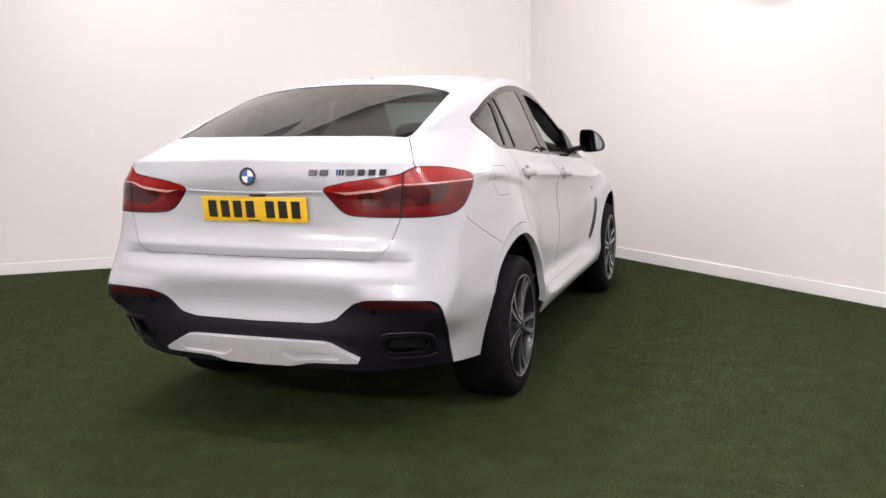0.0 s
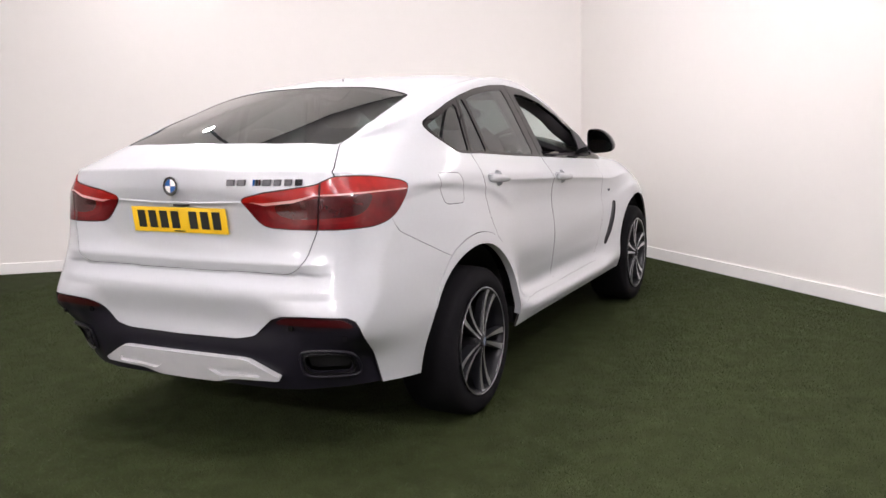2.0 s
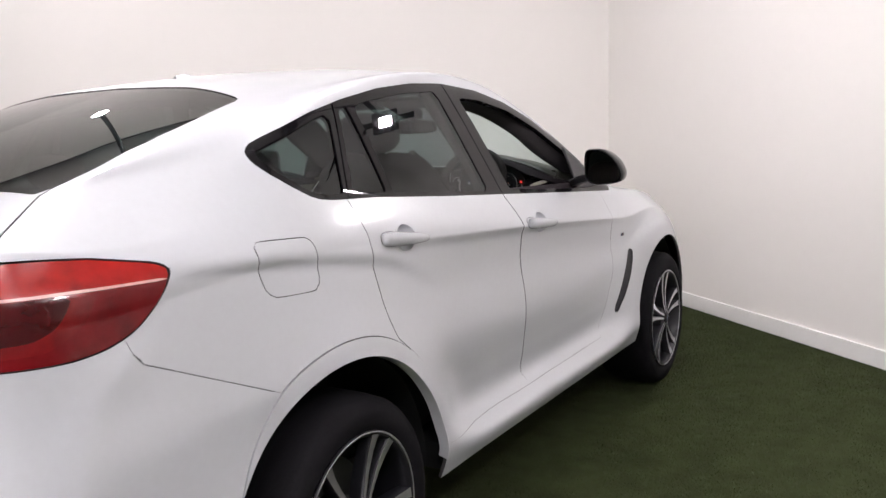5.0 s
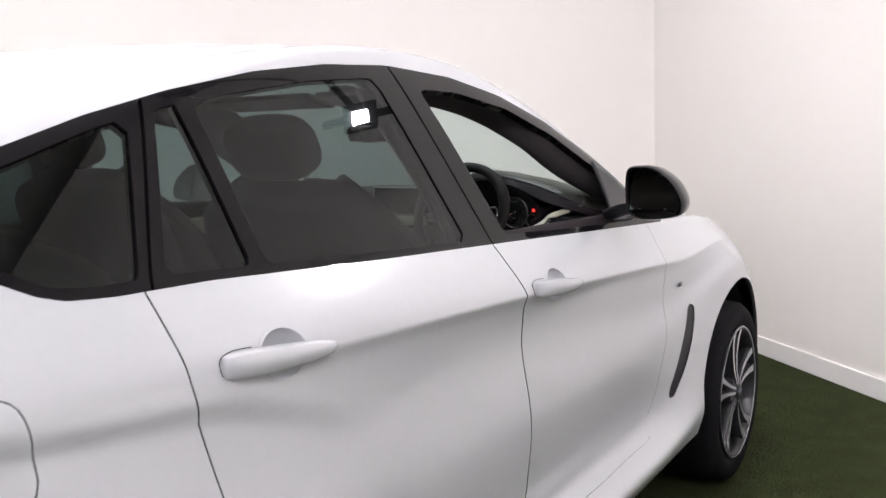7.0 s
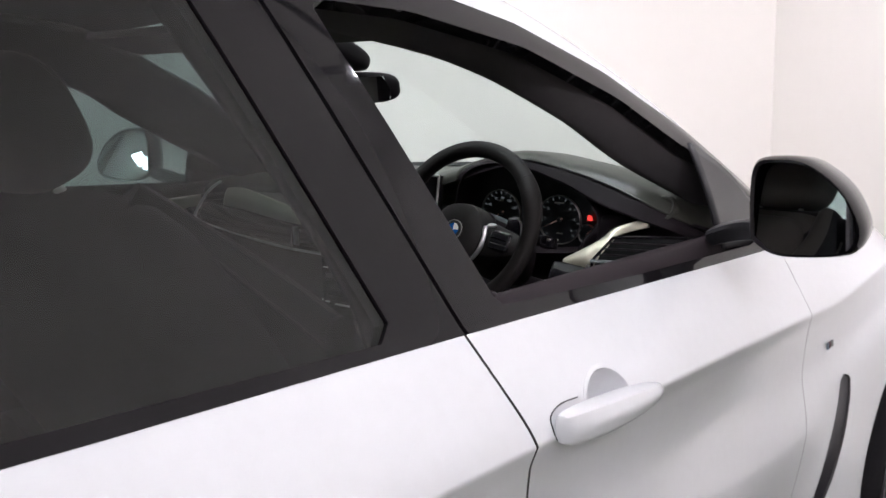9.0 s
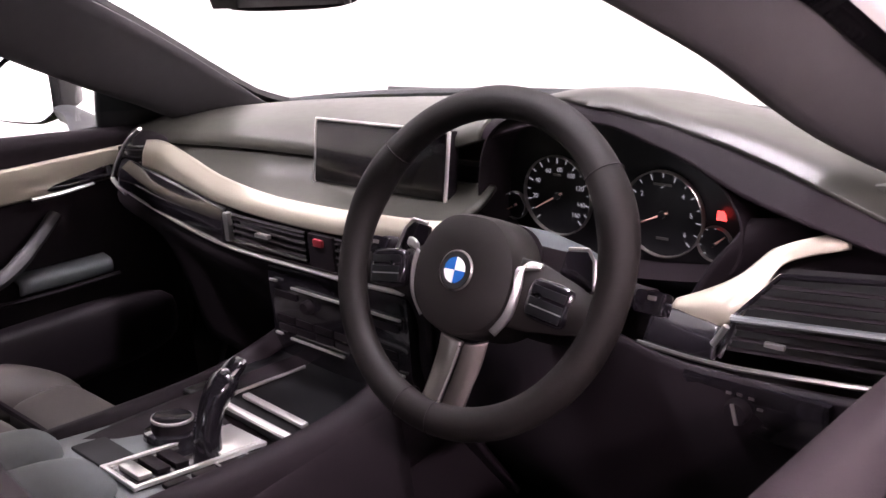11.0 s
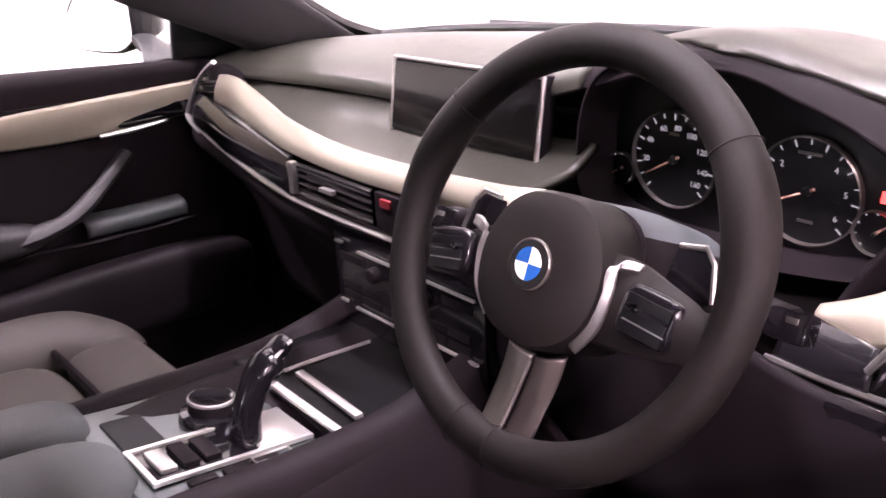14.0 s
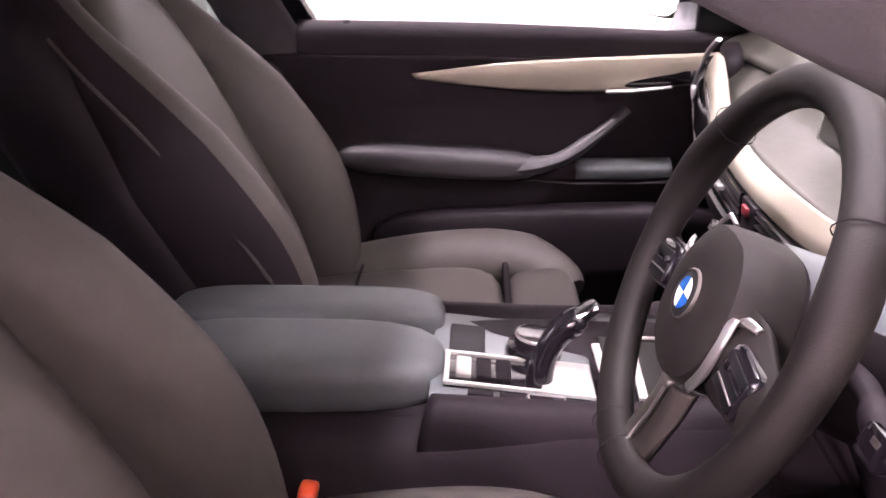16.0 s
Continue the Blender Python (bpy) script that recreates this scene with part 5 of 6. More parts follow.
for s in (1, -1):
    arm = sheet_bm((((s * .050, .006, -.014), (s * .075, .005, -.014), (s * .102, -.006, -.014), (s * .130, -.014, -.012), (s * .152, -.008, -.004)),
                    ((s * .052, -.018, -.004), (s * .075, -.020, -.004), (s * .105, -.024, -.004), (s * .135, -.028, -.004), (s * .152, -.026, 0)),
                    ((s * .050, -.050, -.012), (s * .072, -.050, -.012), (s * .095, -.046, -.012), (s * .122, -.044, -.010), (s * .146, -.048, -.002))), 16, 12)
    wpart("spoke", arm, WHEEL_HIDE, "black side spoke", thick=0.012)
    tr = sheet_bm((((s * .080, .009, .000), (s * .066, .007, .006), (s * .066, -.016, .007), (s * .062, -.042, .005), (s * .047, -.063, .002)), ((s * .079, .004, .002), (s * .062, .000, .009), (s * .0625, -.018, .010), (s * .057, -.042, .008), (s * .043, -.061, .004)), ((s * .078, .002, -.004), (s * .0585, -.004, .002), (s * .059, -.018, .002), (s * .054, -.040, .001), (s * .040, -.058, -.002))), 24, 4)
    wpart("spoke_trim", tr, SATIN, "satin silver trim", thick=0.003)
    PM = Matrix.Translation((s * .097, -.024, -.001)) @ Matrix.Rotation(radians(s * -8), 4, "Z")
    wpart("key_pod", moved(pad_bm((0, 0, .002), (.024, .0195, .009), 4.5, (0, 0, 0), 5), PM), PIANO, "gloss black key pod")
    for ky in (.008, -.003, -.011):
        wpart("key", moved(box_bm((0, ky, .0102), (.036, .008, .003), .0012), PM), DIAL, "small key")
    wpart("key_line", moved(box_bm((.002, -.0065, .0120), (.034, .0011, .001), 0), PM), SATIN, "", smooth=False)
    wpart("rocker", moved(lathe_bm([(0, .0135), (.0028, .013), (.004, .008)], 14, "z"), PM @ Matrix.Translation((s * -.009, .003, 0))), DARK_CHROME, "chrome thumb wheel")
    pdl = prism_bm(((s * .080, -.004), (s * .084, .026), (s * .106, .028), (s * .113, .020), (s * .119, -.004), (s * .110, -.010)), .006, .0015)
    wpart("shift_paddle", moved(pdl, Matrix.Translation((0, 0, -.027)) @ Matrix.Rotation(radians(-90), 4, "X")), PIANO, "black shift paddle")
    wpart("paddle_edge", tube_bm(((s * .086, .028, -.027), (s * .106, .0305, -.027), (s * .1145, .021, -.027), (s * .1205, -.005, -.027)), .002, 6), SATIN, "silver paddle edge")
lo = sheet_bm((((-.020, -.074, -.004), (-.022, -.10, -.006), (-.025, -.146, 0)), ((-.004, -.076, .003), (-.006, -.11, .001), (-.014, -.150, .003)), ((.009, -.078, .001), (.003, -.11, -.001), (-.004, -.150, .001))), 14, 8)
wpart("lower_spoke", lo, GALV, "satin aluminium lower spoke", thick=0.008)
lo = sheet_bm((((.012, -.078, .000), (.006, -.11, -.002), (-.001, -.150, 0)), ((.022, -.077, -.001), (.020, -.11, -.003), (.010, -.150, .0)), ((.034, -.072, -.008), (.030, -.10, -.010), (.022, -.146, -.004))), 14, 8)
wpart("lower_spoke", lo, shader("dark_aluminium", (0.12, 0.105, 0.10), 0.35, 0.8), "dark aluminium lower spoke", thick=0.008)
wpart("spoke_line", tube_bm(((.0105, -.082, .003), (.0045, -.11, .001), (-.0025, -.150, .0035)), .0014, 6), SATIN, "bright edge line")
col = bmesh.new()
rings = []
for z, w, h, dy in ((-.035, .058, .050, -.006), (-.09, .066, .055, -.008), (-.15, .066, .056, -.012), (-.20, .058, .050, -.018)):
    rings.append([col.verts.new((w * math.copysign(abs(math.cos(t)) ** .7, math.cos(t)), dy + h * math.copysign(abs(math.sin(t)) ** .7, math.sin(t)), z)) for t in [k * math.tau / 32 for k in range(32)]])
for q, s in zip(rings, rings[1:]):
    for k in range(32):
        col.faces.new((q[k], q[(k + 1) % 32], s[(k + 1) % 32], s[k]))
col.faces.new(rings[0])
# Faces below y 0.026 turn black, those above stay slate grey.
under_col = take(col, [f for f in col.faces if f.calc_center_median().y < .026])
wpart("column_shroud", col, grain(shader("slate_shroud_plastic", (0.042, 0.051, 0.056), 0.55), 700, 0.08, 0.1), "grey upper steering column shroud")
wpart("column_shroud", under_col, CABIN_PLASTIC, "lower faces of the steering column shroud, darker")
for s, lab in ((1, "black wiper stalk"), (-1, "black indicator stalk")):
    st = tube_bm(smooth_line(((s * .06, .0, -.075), (s * .10, .004, -.070), (s * .140, .0, -.060), (s * .165, -.002, -.055)), 16), [.008] * 9 + [.011] * 8, 10)
    wpart("stalk", st, CABIN_PLASTIC, lab)
    wpart("stalk_end", moved(box_bm((0, 0, 0), (.03, .022, .02), .005), Matrix.Translation((s * .165, -.004, -.054))), PIANO, "gloss black stalk end")
    wpart("stalk_mark", moved(box_bm((0, 0, 0), (.008, .004, .001)), Matrix.Translation((s * .168, .0, -.0435))), GALV, "", smooth=False)

# centre console
con = empty("centre_console", parent=car)
tagged(con, "dark centre console with a gear selector and silver trim")
part("tunnel", tun, LEATHER, con, "dark leather tunnel", thick=0.01)
for s, x0 in ((1, .112), (-1, -.148)):
    side = sheet_bm((((x0 + s * .02, 2.06, .84), (x0 + s * .025, 1.75, .82), (x0 + s * .02, 1.5, .82)), ((x0 + s * .016, 2.02, .95), (x0 + s * .022, 1.80, .915), (x0 + s * .018, 1.52, .93)),
                     ((x0, 2.00, .985), (x0 + s * .004, 1.80, .935), (x0, 1.53, .945)), ((x0 - s * .02, 2.0, .96), (x0 - s * .016, 1.80, .915), (x0 - s * .012, 1.53, .935))), 24, 14)
    part("side_bolster", side, LEATHER, con, "padded leather console edge", thick=0.01)
CM = Matrix.Translation((-.01, 1.63, .932)) @ Euler((radians(-8), 0, 0)).to_matrix().to_4x4()
cpart = lambda name, bm, mt, lab="", smooth=True: part(name, moved(bm, CM), mt, con, lab, smooth)
cpart("top_plate", box_bm((0, -.005, -.012), (.225, .20, .024), .006), GREY_PLASTIC, "graphite grey top plate")
cpart("selector_plate", box_bm((.048, 0, .002), (.072, .168, .006), .002), PIANO, "gloss black selector plate")
FR = ((.012, -.086, .006), (.084, -.086, .006), (.084, .086, .006), (.012, .086, .006))
for k in range(4):
    p, q = Vector(FR[k]), Vector(FR[(k + 1) % 4])
    d = (q - p).normalized()
    cpart("frame_bar", box_bm((p + q) / 2, ((q - p).length + .007 if abs(d.x) > .5 else .006, (q - p).length + .007 if abs(d.y) > .5 else .006, .005), .0012), SHINE, "satin silver frame")
bm = prism_bm(((.016, .052), (.040, .030), (.082, .026), (.082, .083), (.016, .083)), .003, .0008)
cpart("chrome_cover", moved(bm, Matrix.Translation((0, 0, .0105)) @ Matrix.Rotation(radians(-90), 4, "X")), SHINE, "bright metal cover", True)
for k, y in enumerate((-.066, -.042, -.018)):
    cpart("key", box_bm((.048, y, .008), (.045, .018, .006), .002), CABIN_PLASTIC if k else SATIN, "selector key")
for y in (-.045, -.008, .024):
    cpart("key", box_bm((.100, y, .004), (.012, .03, .006), .002), CABIN_PLASTIC, "small key")
for q in (((.0945, .010, .008), (.0945, .052, .008)), ((.1065, .010, .008), (.1065, .052, .008)), ((.0945, .010, .008), (.1065, .010, .008)), ((.0945, .052, .008), (.1065, .052, .008))):
    cpart("key_outline", tube_bm(q, .0011, 5), SATIN)
cpart("tray_opening", box_bm((-.035, -.062, .0015), (.075, .045, .006), .003), VOID, "dark open tray")
kn = empty("rotary_controller", parent=car)
tagged(kn, "black rotary controller knob with a chrome ring")
KM = CM @ Matrix.Translation((-.018, .022, .004))
part("knob_skirt", moved(lathe_bm([(.036, 0), (.034, .008), (.026, .010)], 32, "z"), KM), PIANO, kn, "gloss black base")
part("knob_body", moved(lathe_bm([(.026, .008), (.026, .022), (.024, .026)], 32, "z"), KM), CABIN_PLASTIC, kn, "black knob")
part("knob_ring", moved(lathe_bm([(.0262, .0215), (.0266, .0230), (.0258, .0250), (.0245, .0255)], 32, "z"), KM), SATIN, kn, "chrome ring")
part("knob_top", moved(lathe_bm([(.0245, .0255), (.018, .0245), (0, .024)], 32, "z"), KM), PIANO, kn, "gloss black top")
gs = empty("gear_selector", parent=car)
tagged(gs, "black and chrome gear selector lever")
stem = tube_bm(smooth_line(((.046, 1.655, .93), (.044, 1.662, .965), (.041, 1.680, .995), (.040, 1.708, 1.018)), 14), [.017, .0165, .016, .0155, .015, .0148, .0147, .0147, .015, .0155, .0165, .017, .0165, .014, .009], 14, flat=1.25, up=Vector((1, 0, 0)))
part("lever", stem, PIANO, gs, "gloss black lever")
part("lever_cap", pad_bm((.040, 1.702, 1.016), (.0145, .026, .008), 3.5, (32, 0, 0), 6), PIANO, gs, "gloss black cap")
part("lever_trim", tube_bm(((.0515, 1.676, 1.006), (.0535, 1.700, 1.020), (.050, 1.722, 1.030)), .0022, 6), SATIN, gs, "chrome edge of the cap")
part("lever_key", pad_bm((.052, 1.690, 1.006), (.006, .014, .009), 3.5, (32, 0, 0), 4), GALV, gs, "chrome side key")
for x0, x1, y0, y1, z0, z1, r in ((-.018, .108, 1.728, 1.736, .946, .934, .0045), (-.045, .088, 1.776, 1.772, .932, .930, .0048)):
    part("roller_strip", box_bm(((x0 + x1) / 2, (y0 + y1) / 2, (z0 + z1) / 2), (x1 - x0, r * 2.2, r * 1.2), .0012, rot=Matrix.Rotation(math.atan2(y1 - y0, x1 - x0), 4, "Z") @ Matrix.Rotation(math.atan2(z0 - z1, x1 - x0), 4, "Y")), SHINE, con, "silver trim strip")
part("tray_lid", sheet_bm((((-.135, 1.735, .932), (0, 1.735, .930), (.105, 1.73, .926)), ((-.135, 1.82, .928), (0, 1.82, .922), (.105, 1.82, .922)), ((-.135, 1.96, .925), (0, 1.96, .920), (.105, 1.96, .925))), 12, 12), DIAL, con, "black tray lid", thick=0.006)
part("lid_trim", tube_bm(smooth_line(((-.062, 1.765, .932), (-.060, 1.81, .931), (-.056, 1.85, .930), (-.050, 1.885, .931)), 12), .0025, 6), SATIN, con, "curved silver line")
part("knee_line", tube_bm(((.128, 1.60, .885), (.128, 1.85, .905)), .0022, 6), GALV, con, "thin trim line")
part("armrest_lid", pad_bm((-.101, 1.352, .944), (.047, .186, .041), 4.5, (-2, 0, 0), 9), ARM_HIDE, con, "slate grey leather armrest half")
part("armrest_lid", pad_bm((.017, 1.352, .942), (.067, .190, .043), 3.6, (-2, 4, 0), 9), ARM_HIDE, con, "slate grey leather armrest half")
part("armrest_base", box_bm((-.03, 1.34, .850), (.20, .36, .11), .02), LEATHER, con, "dark armrest box")
part("console_flank", sheet_bm((((.085, 1.16, .915), (.085, 1.36, .912), (.10, 1.53, .915), (.118, 1.66, .925), (.126, 1.88, .935)), ((.135, 1.16, .895), (.135, 1.36, .89), (.136, 1.53, .895), (.139, 1.66, .902), (.142, 1.88, .905)),
                                ((.150, 1.16, .80), (.150, 1.36, .80), (.150, 1.53, .80), (.152, 1.66, .80), (.156, 1.88, .80)), ((.158, 1.16, .52), (.158, 1.36, .52), (.160, 1.53, .52), (.162, 1.66, .52), (.166, 1.88, .52))), 24, 18), LEATHER, con, "dark leather console flank", thick=0.008)


# seats
def seat(x0, label, dy=0.0, lean=25):
    e = empty("front_seat", parent=car)
    tagged(e, label)
    part("cushion", pad_bm((x0, 1.42, .757), (.170, .205, .075), 5.0, (3, 0, 0), 9), SEAT_HIDE, e, "leather seat cushion")
    part("thigh_support", pad_bm((x0, 1.692, .764), (.160, .064, .070), 4.5, (4, 0, 0), 8), SEAT_HIDE, e, "leather thigh support")
    BM = Matrix.Translation((x0, 1.225 + dy, .84)) @ Matrix.Rotation(radians(lean), 4, "X")
    back = lambda name, c, h, p, r, mt, lab: part(name, moved(pad_bm(c, h, p, r, 9), BM), mt, e, lab)
    for s in (1, -1):
        side = smooth_line(((x0 + s * .205, 1.20, .785), (x0 + s * .217, 1.34, .800), (x0 + s * .220, 1.50, .812), (x0 + s * .212, 1.63, .812), (x0 + s * .180, 1.715, .792), (x0 + s * .145, 1.748, .772)), 30)
        part("side_bolster", tube_bm(side, [.03 + .032 * math.sin(math.pi * min(1, (k + 1.5) / 18) / 2) - .030 * ramp(k, 20, 30) for k in range(31)], 18, flat=.95), SEAT_HIDE, e, "leather side bolster")
        spine = smooth_line(((s * .190, .050, -.06), (s * .198, .075, .08), (s * .200, .070, .20), (s * .196, .045, .34), (s * .182, .010, .48), (s * .150, -.015, .60)), 34)
        b = moved(tube_bm(spine, [.045 + .055 * math.sin(math.pi * min(1, (k + 2) / 14) / 2) - .045 * ramp(k, 18, 34) for k in range(35)], 22, flat=.60, up=Vector((1, 0, 0))), BM)
        bmesh.ops.recalc_face_normals(b, faces=b.faces)
        b.faces.ensure_lookup_table()
        # Strips whose mean normal points outward take the darker leather.
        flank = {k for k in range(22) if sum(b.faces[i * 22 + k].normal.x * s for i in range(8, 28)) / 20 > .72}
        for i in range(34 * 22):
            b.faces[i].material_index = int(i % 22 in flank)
        part("back_bolster", b, [SEAT_HIDE, LEATHER], e, "leather back bolster, darker on its outward side")
        part("piping", moved(tube_bm([Vector(q) + Vector((s * .052, .052 - .03 * i / 34, 0)) for i, q in enumerate(spine)][3:30], .0028, 6), BM), SEAT_HIDE, e, "leather piping")
        part("headrest_post", moved(tube_bm(((s * .06, -.01, .55), (s * .06, 0, .64)), .007, 8), BM), SATIN, e, "chrome headrest post")
    back("backrest", (0, .0, .27), (.155, .078, .31), 4.0, (0, 0, 0), SEAT_HIDE, "leather backrest")
    back("shoulder", (0, -.015, .535), (.205, .062, .075), 3.0, (0, 0, 0), SEAT_HIDE, "leather shoulder section")
    back("seat_back_shell", (0, -.040, .29), (.262, .085, .335), 5.0, (0, 0, 0), CABIN_PLASTIC, "black back shell")
    back("headrest", (0, .01, .705), (.130, .052, .078), 3.0, (-6, 0, 0), SEAT_HIDE, "leather headrest")
    part("seat_base", box_bm((x0, 1.45, .60), (.44, .56, .20), .03), CABIN_PLASTIC, e, "black seat base")
    part("seat_joint", tube_bm(((x0 - .155, 1.627, .828), (x0, 1.628, .831), (x0 + .155, 1.627, .828)), .006, 6), CABIN_PLASTIC, e, "dark seat joint")
    part("seat_joint", tube_bm(((x0 - .16, 1.36, .829), (x0, 1.36, .832), (x0 + .16, 1.36, .829)), .003, 6), CABIN_PLASTIC, e, "dark seat joint")
    return e


seat(-.405, "mocha grey leather passenger seat")
seat(.405, "mocha grey leather driver's seat", .03, 30)
bk = empty("seat_belt_buckle", parent=car)
tagged(bk, "black seat belt buckle with an orange release key")
part("buckle_body", pad_bm((.165, 1.388, .817), (.02, .014, .045), 4, (-10, 0, 0), 5), CABIN_PLASTIC, bk, "black buckle")
part("release_key", pad_bm((.165, 1.393, .865), (.016, .011, .008), 4, (-10, 0, 0), 4), ORANGE, bk, "orange release key")
rb = empty("rear_seat", parent=car)
tagged(rb, "mocha grey leather rear bench")
part("bench_cushion", pad_bm((0, .52, .80), (.62, .26, .09), 5, (5, 0, 0), 9), SEAT_HIDE, rb, "leather bench cushion")
part("bench_back", pad_bm((0, .22, 1.06), (.60, .08, .27), 5, (-20, 0, 0), 9), SEAT_HIDE, rb, "leather bench back")
for x in (-.36, .36):
    part("headrest", pad_bm((x, .10, 1.36), (.12, .05, .06), 3, (-16, 0, 0), 7), SEAT_HIDE, rb, "leather headrest")


# door panels, pillars, mirror
def door_panel(s, parent):
    e = empty("door_panel", parent=car)
    tagged(e, "black leather inner door panel with aluminium trim")
    X = -.80 if s < 0 else .80
    k = 1 if s < 0 else -1
    P = lambda dx, y, z: (X + k * dx, y, z if s < 0 or z < 1.17 else 1.17 + (z - 1.17) * .55)
    part("upper_roll", sheet_bm(((P(-.005, 1.24, 1.215), P(-.008, 1.6, 1.190), P(-.01, 2.12, 1.155)), (P(.02, 1.24, 1.256), P(.012, 1.6, 1.236), P(0, 2.12, 1.195)), (P(.05, 1.24, 1.244), P(.04, 1.6, 1.222), P(.025, 2.12, 1.185)),
                                (P(.055, 1.24, 1.198), P(.04, 1.6, 1.178), P(.02, 2.12, 1.155))), 24, 16), LEATHER, e, "leather window sill")
    part("panel_field", sheet_bm(((P(.05, 1.17, 1.20), P(.036, 1.6, 1.178), P(.015, 2.14, 1.155)), (P(.03, 1.17, 1.12), P(.012, 1.6, 1.10), P(0, 2.14, 1.09)), (P(.02, 1.17, 1.03), P(.0, 1.6, 1.0), P(-.01, 2.14, .98)), (P(.02, 1.17, .6), P(.0, 1.6, .5), P(-.01, 2.14, .6))), 24, 20), LEATHER, e, "black leather field", thick=0.008)
    part("trim_blade", sheet_bm(((P(.035, 1.455, 1.148), P(.040, 1.65, 1.165), P(.036, 1.85, 1.168), P(.028, 2.06, 1.168)), (P(.035, 1.46, 1.143), P(.040, 1.65, 1.138), P(.036, 1.85, 1.135), P(.028, 2.06, 1.130)), (P(.025, 1.47, 1.138), P(.028, 1.65, 1.113), P(.025, 1.82, 1.102), P(.02, 2.06, 1.112))), 28, 8), DECOR, e, "brushed aluminium blade", thick=0.006)
    part("handle_recess", pad_bm(P(.026, 1.94, 1.128), (.012, .095, .022), 3, (3, 0, 0), 6), PIANO, e, "dark handle recess")
    part("door_release", tube_bm((P(.045, 1.83, 1.103), P(.050, 1.88, 1.104), P(.042, 1.955, 1.107)), [.006, .007, .005], 8, flat=.7), SATIN, e, "chrome door release")
    part("armrest", pad_bm(P(.045, 1.50, .975), (.045, .20, .030), 3.5, (-5, 0, 0), 8), DOOR_HIDE, e, "leather door armrest")
    part("pull_handle", tube_bm(smooth_line((P(.06, 1.62, .955), P(.065, 1.73, .972), P(.055, 1.80, 1.010), P(.025, 1.875, 1.060)), 16), [.022] * 5 + [.018] * 6 + [.015] * 6, 10, flat=.8), DOOR_HIDE, e, "leather pull handle")
    part("pocket_trim", sheet_bm(((P(.008, 1.775, .956), P(.010, 1.87, .954), P(.004, 1.965, .950)), (P(.036, 1.775, .950), P(.040, 1.87, .948), P(.032, 1.965, .944)), (P(.040, 1.775, .943), P(.044, 1.87, .940), P(.036, 1.965, .937)), (P(.036, 1.775, .928), P(.040, 1.87, .926), P(.032, 1.965, .923))), 14, 10), ARM_HIDE, e, "slate grey pocket ledge", thick=0.006)
    part("pocket_lip", tube_bm((P(.03, 1.60, .928), P(.04, 1.78, .916), P(.035, 1.98, .912)), .005, 6), CABIN_PLASTIC, e)
    part("lower_pocket", pad_bm(P(.05, 1.72, .80), (.035, .36, .075), 4, (0, 0, 0), 7), CABIN_PLASTIC, e, "black door pocket")
    part("lock_pin", pad_bm(P(.03, 1.335, 1.245), (.008, .010, .010), 2.5, (0, 0, 0), 4), CABIN_PLASTIC, e, "small black lock pin")


door_panel(-1, car)
door_panel(1, car)
for s in (1, -1):
    part("pillar_trim", sheet_bm((((s * .70, 1.10, .55), (s * .70, 1.12, 1.0), (s * .745, 1.12, 1.22), (s * .60, .98, 1.58)), ((s * .735, 1.10, .55), (s * .735, 1.12, 1.0), (s * .75, 1.19, 1.22), (s * .60, 1.04, 1.58)), ((s * .78, 1.20, .55), (s * .78, 1.22, 1.0), (s * .765, 1.25, 1.22), (s * .615, 1.06, 1.585))), 16, 6), HEADLINER, car, "dark centre pillar trim", thick=0.008)
    part("screen_pillar_trim", sheet_bm((((s * .44, 1.12, 1.655), (s * .45, 1.5, 1.620), (s * .53, 1.80, 1.510), (s * .60, 2.05, 1.385), (s * .672, 2.33, 1.212)),
                                         ((s * .50, 1.12, 1.600), (s * .535, 1.5, 1.535), (s * .615, 1.72, 1.428), (s * .645, 1.92, 1.325), (s * .700, 2.25, 1.19)),
                                         ((s * .56, 1.12, 1.575), (s * .580, 1.5, 1.515), (s * .655, 1.74, 1.420), (s * .685, 1.96, 1.310), (s * .735, 2.20, 1.18)),
                                         ((s * .640, 1.12, 1.590), (s * .660, 1.5, 1.540), (s * .690, 1.80, 1.440), (s * .725, 2.02, 1.335), (s * .780, 2.26, 1.185))), 30, 14), HEADLINER, car, "dark windscreen pillar trim", thick=0.01)
    part("belt_anchor", pad_bm((s * .715, 1.12, 1.20), (.012, .02, .03), 3, (0, 0, 0), 5), CABIN_PLASTIC, car, "black belt anchor")
part("screen_base_seal", tube_bm(smooth_line(((-.68, 2.40, 1.204), (-.55, 2.46, 1.214), (-.36, 2.525, 1.222), (0, 2.572, 1.228), (.36, 2.525, 1.224), (.55, 2.46, 1.216), (.68, 2.40, 1.204)), 40), .0085, 8), SATIN_BLACK, car, "black windscreen base seal")
mir = empty("interior_mirror", parent=car)
tagged(mir, "black interior mirror under the windscreen")
part("mirror_shell", pad_bm((.0, 1.885, 1.468), (.125, .018, .034), 3.5, (12, 0, 12), 7), CABIN_PLASTIC, mir, "black mirror shell")
part("mirror_glass", moved(prism_bm(((-.11, -.026), (.11, -.026), (.114, 0), (.10, .027), (-.10, .027), (-.114, 0)), .002), Matrix.Translation((.003, 1.866, 1.465)) @ Euler((radians(12), 0, radians(12))).to_matrix().to_4x4()), MIRROR, mir, "mirror glass", smooth=False)
part("mirror_foot", tube_bm(((0, 1.888, 1.485), (0, 1.85, 1.545)), .018, 10), CABIN_PLASTIC, mir, "black mirror foot")
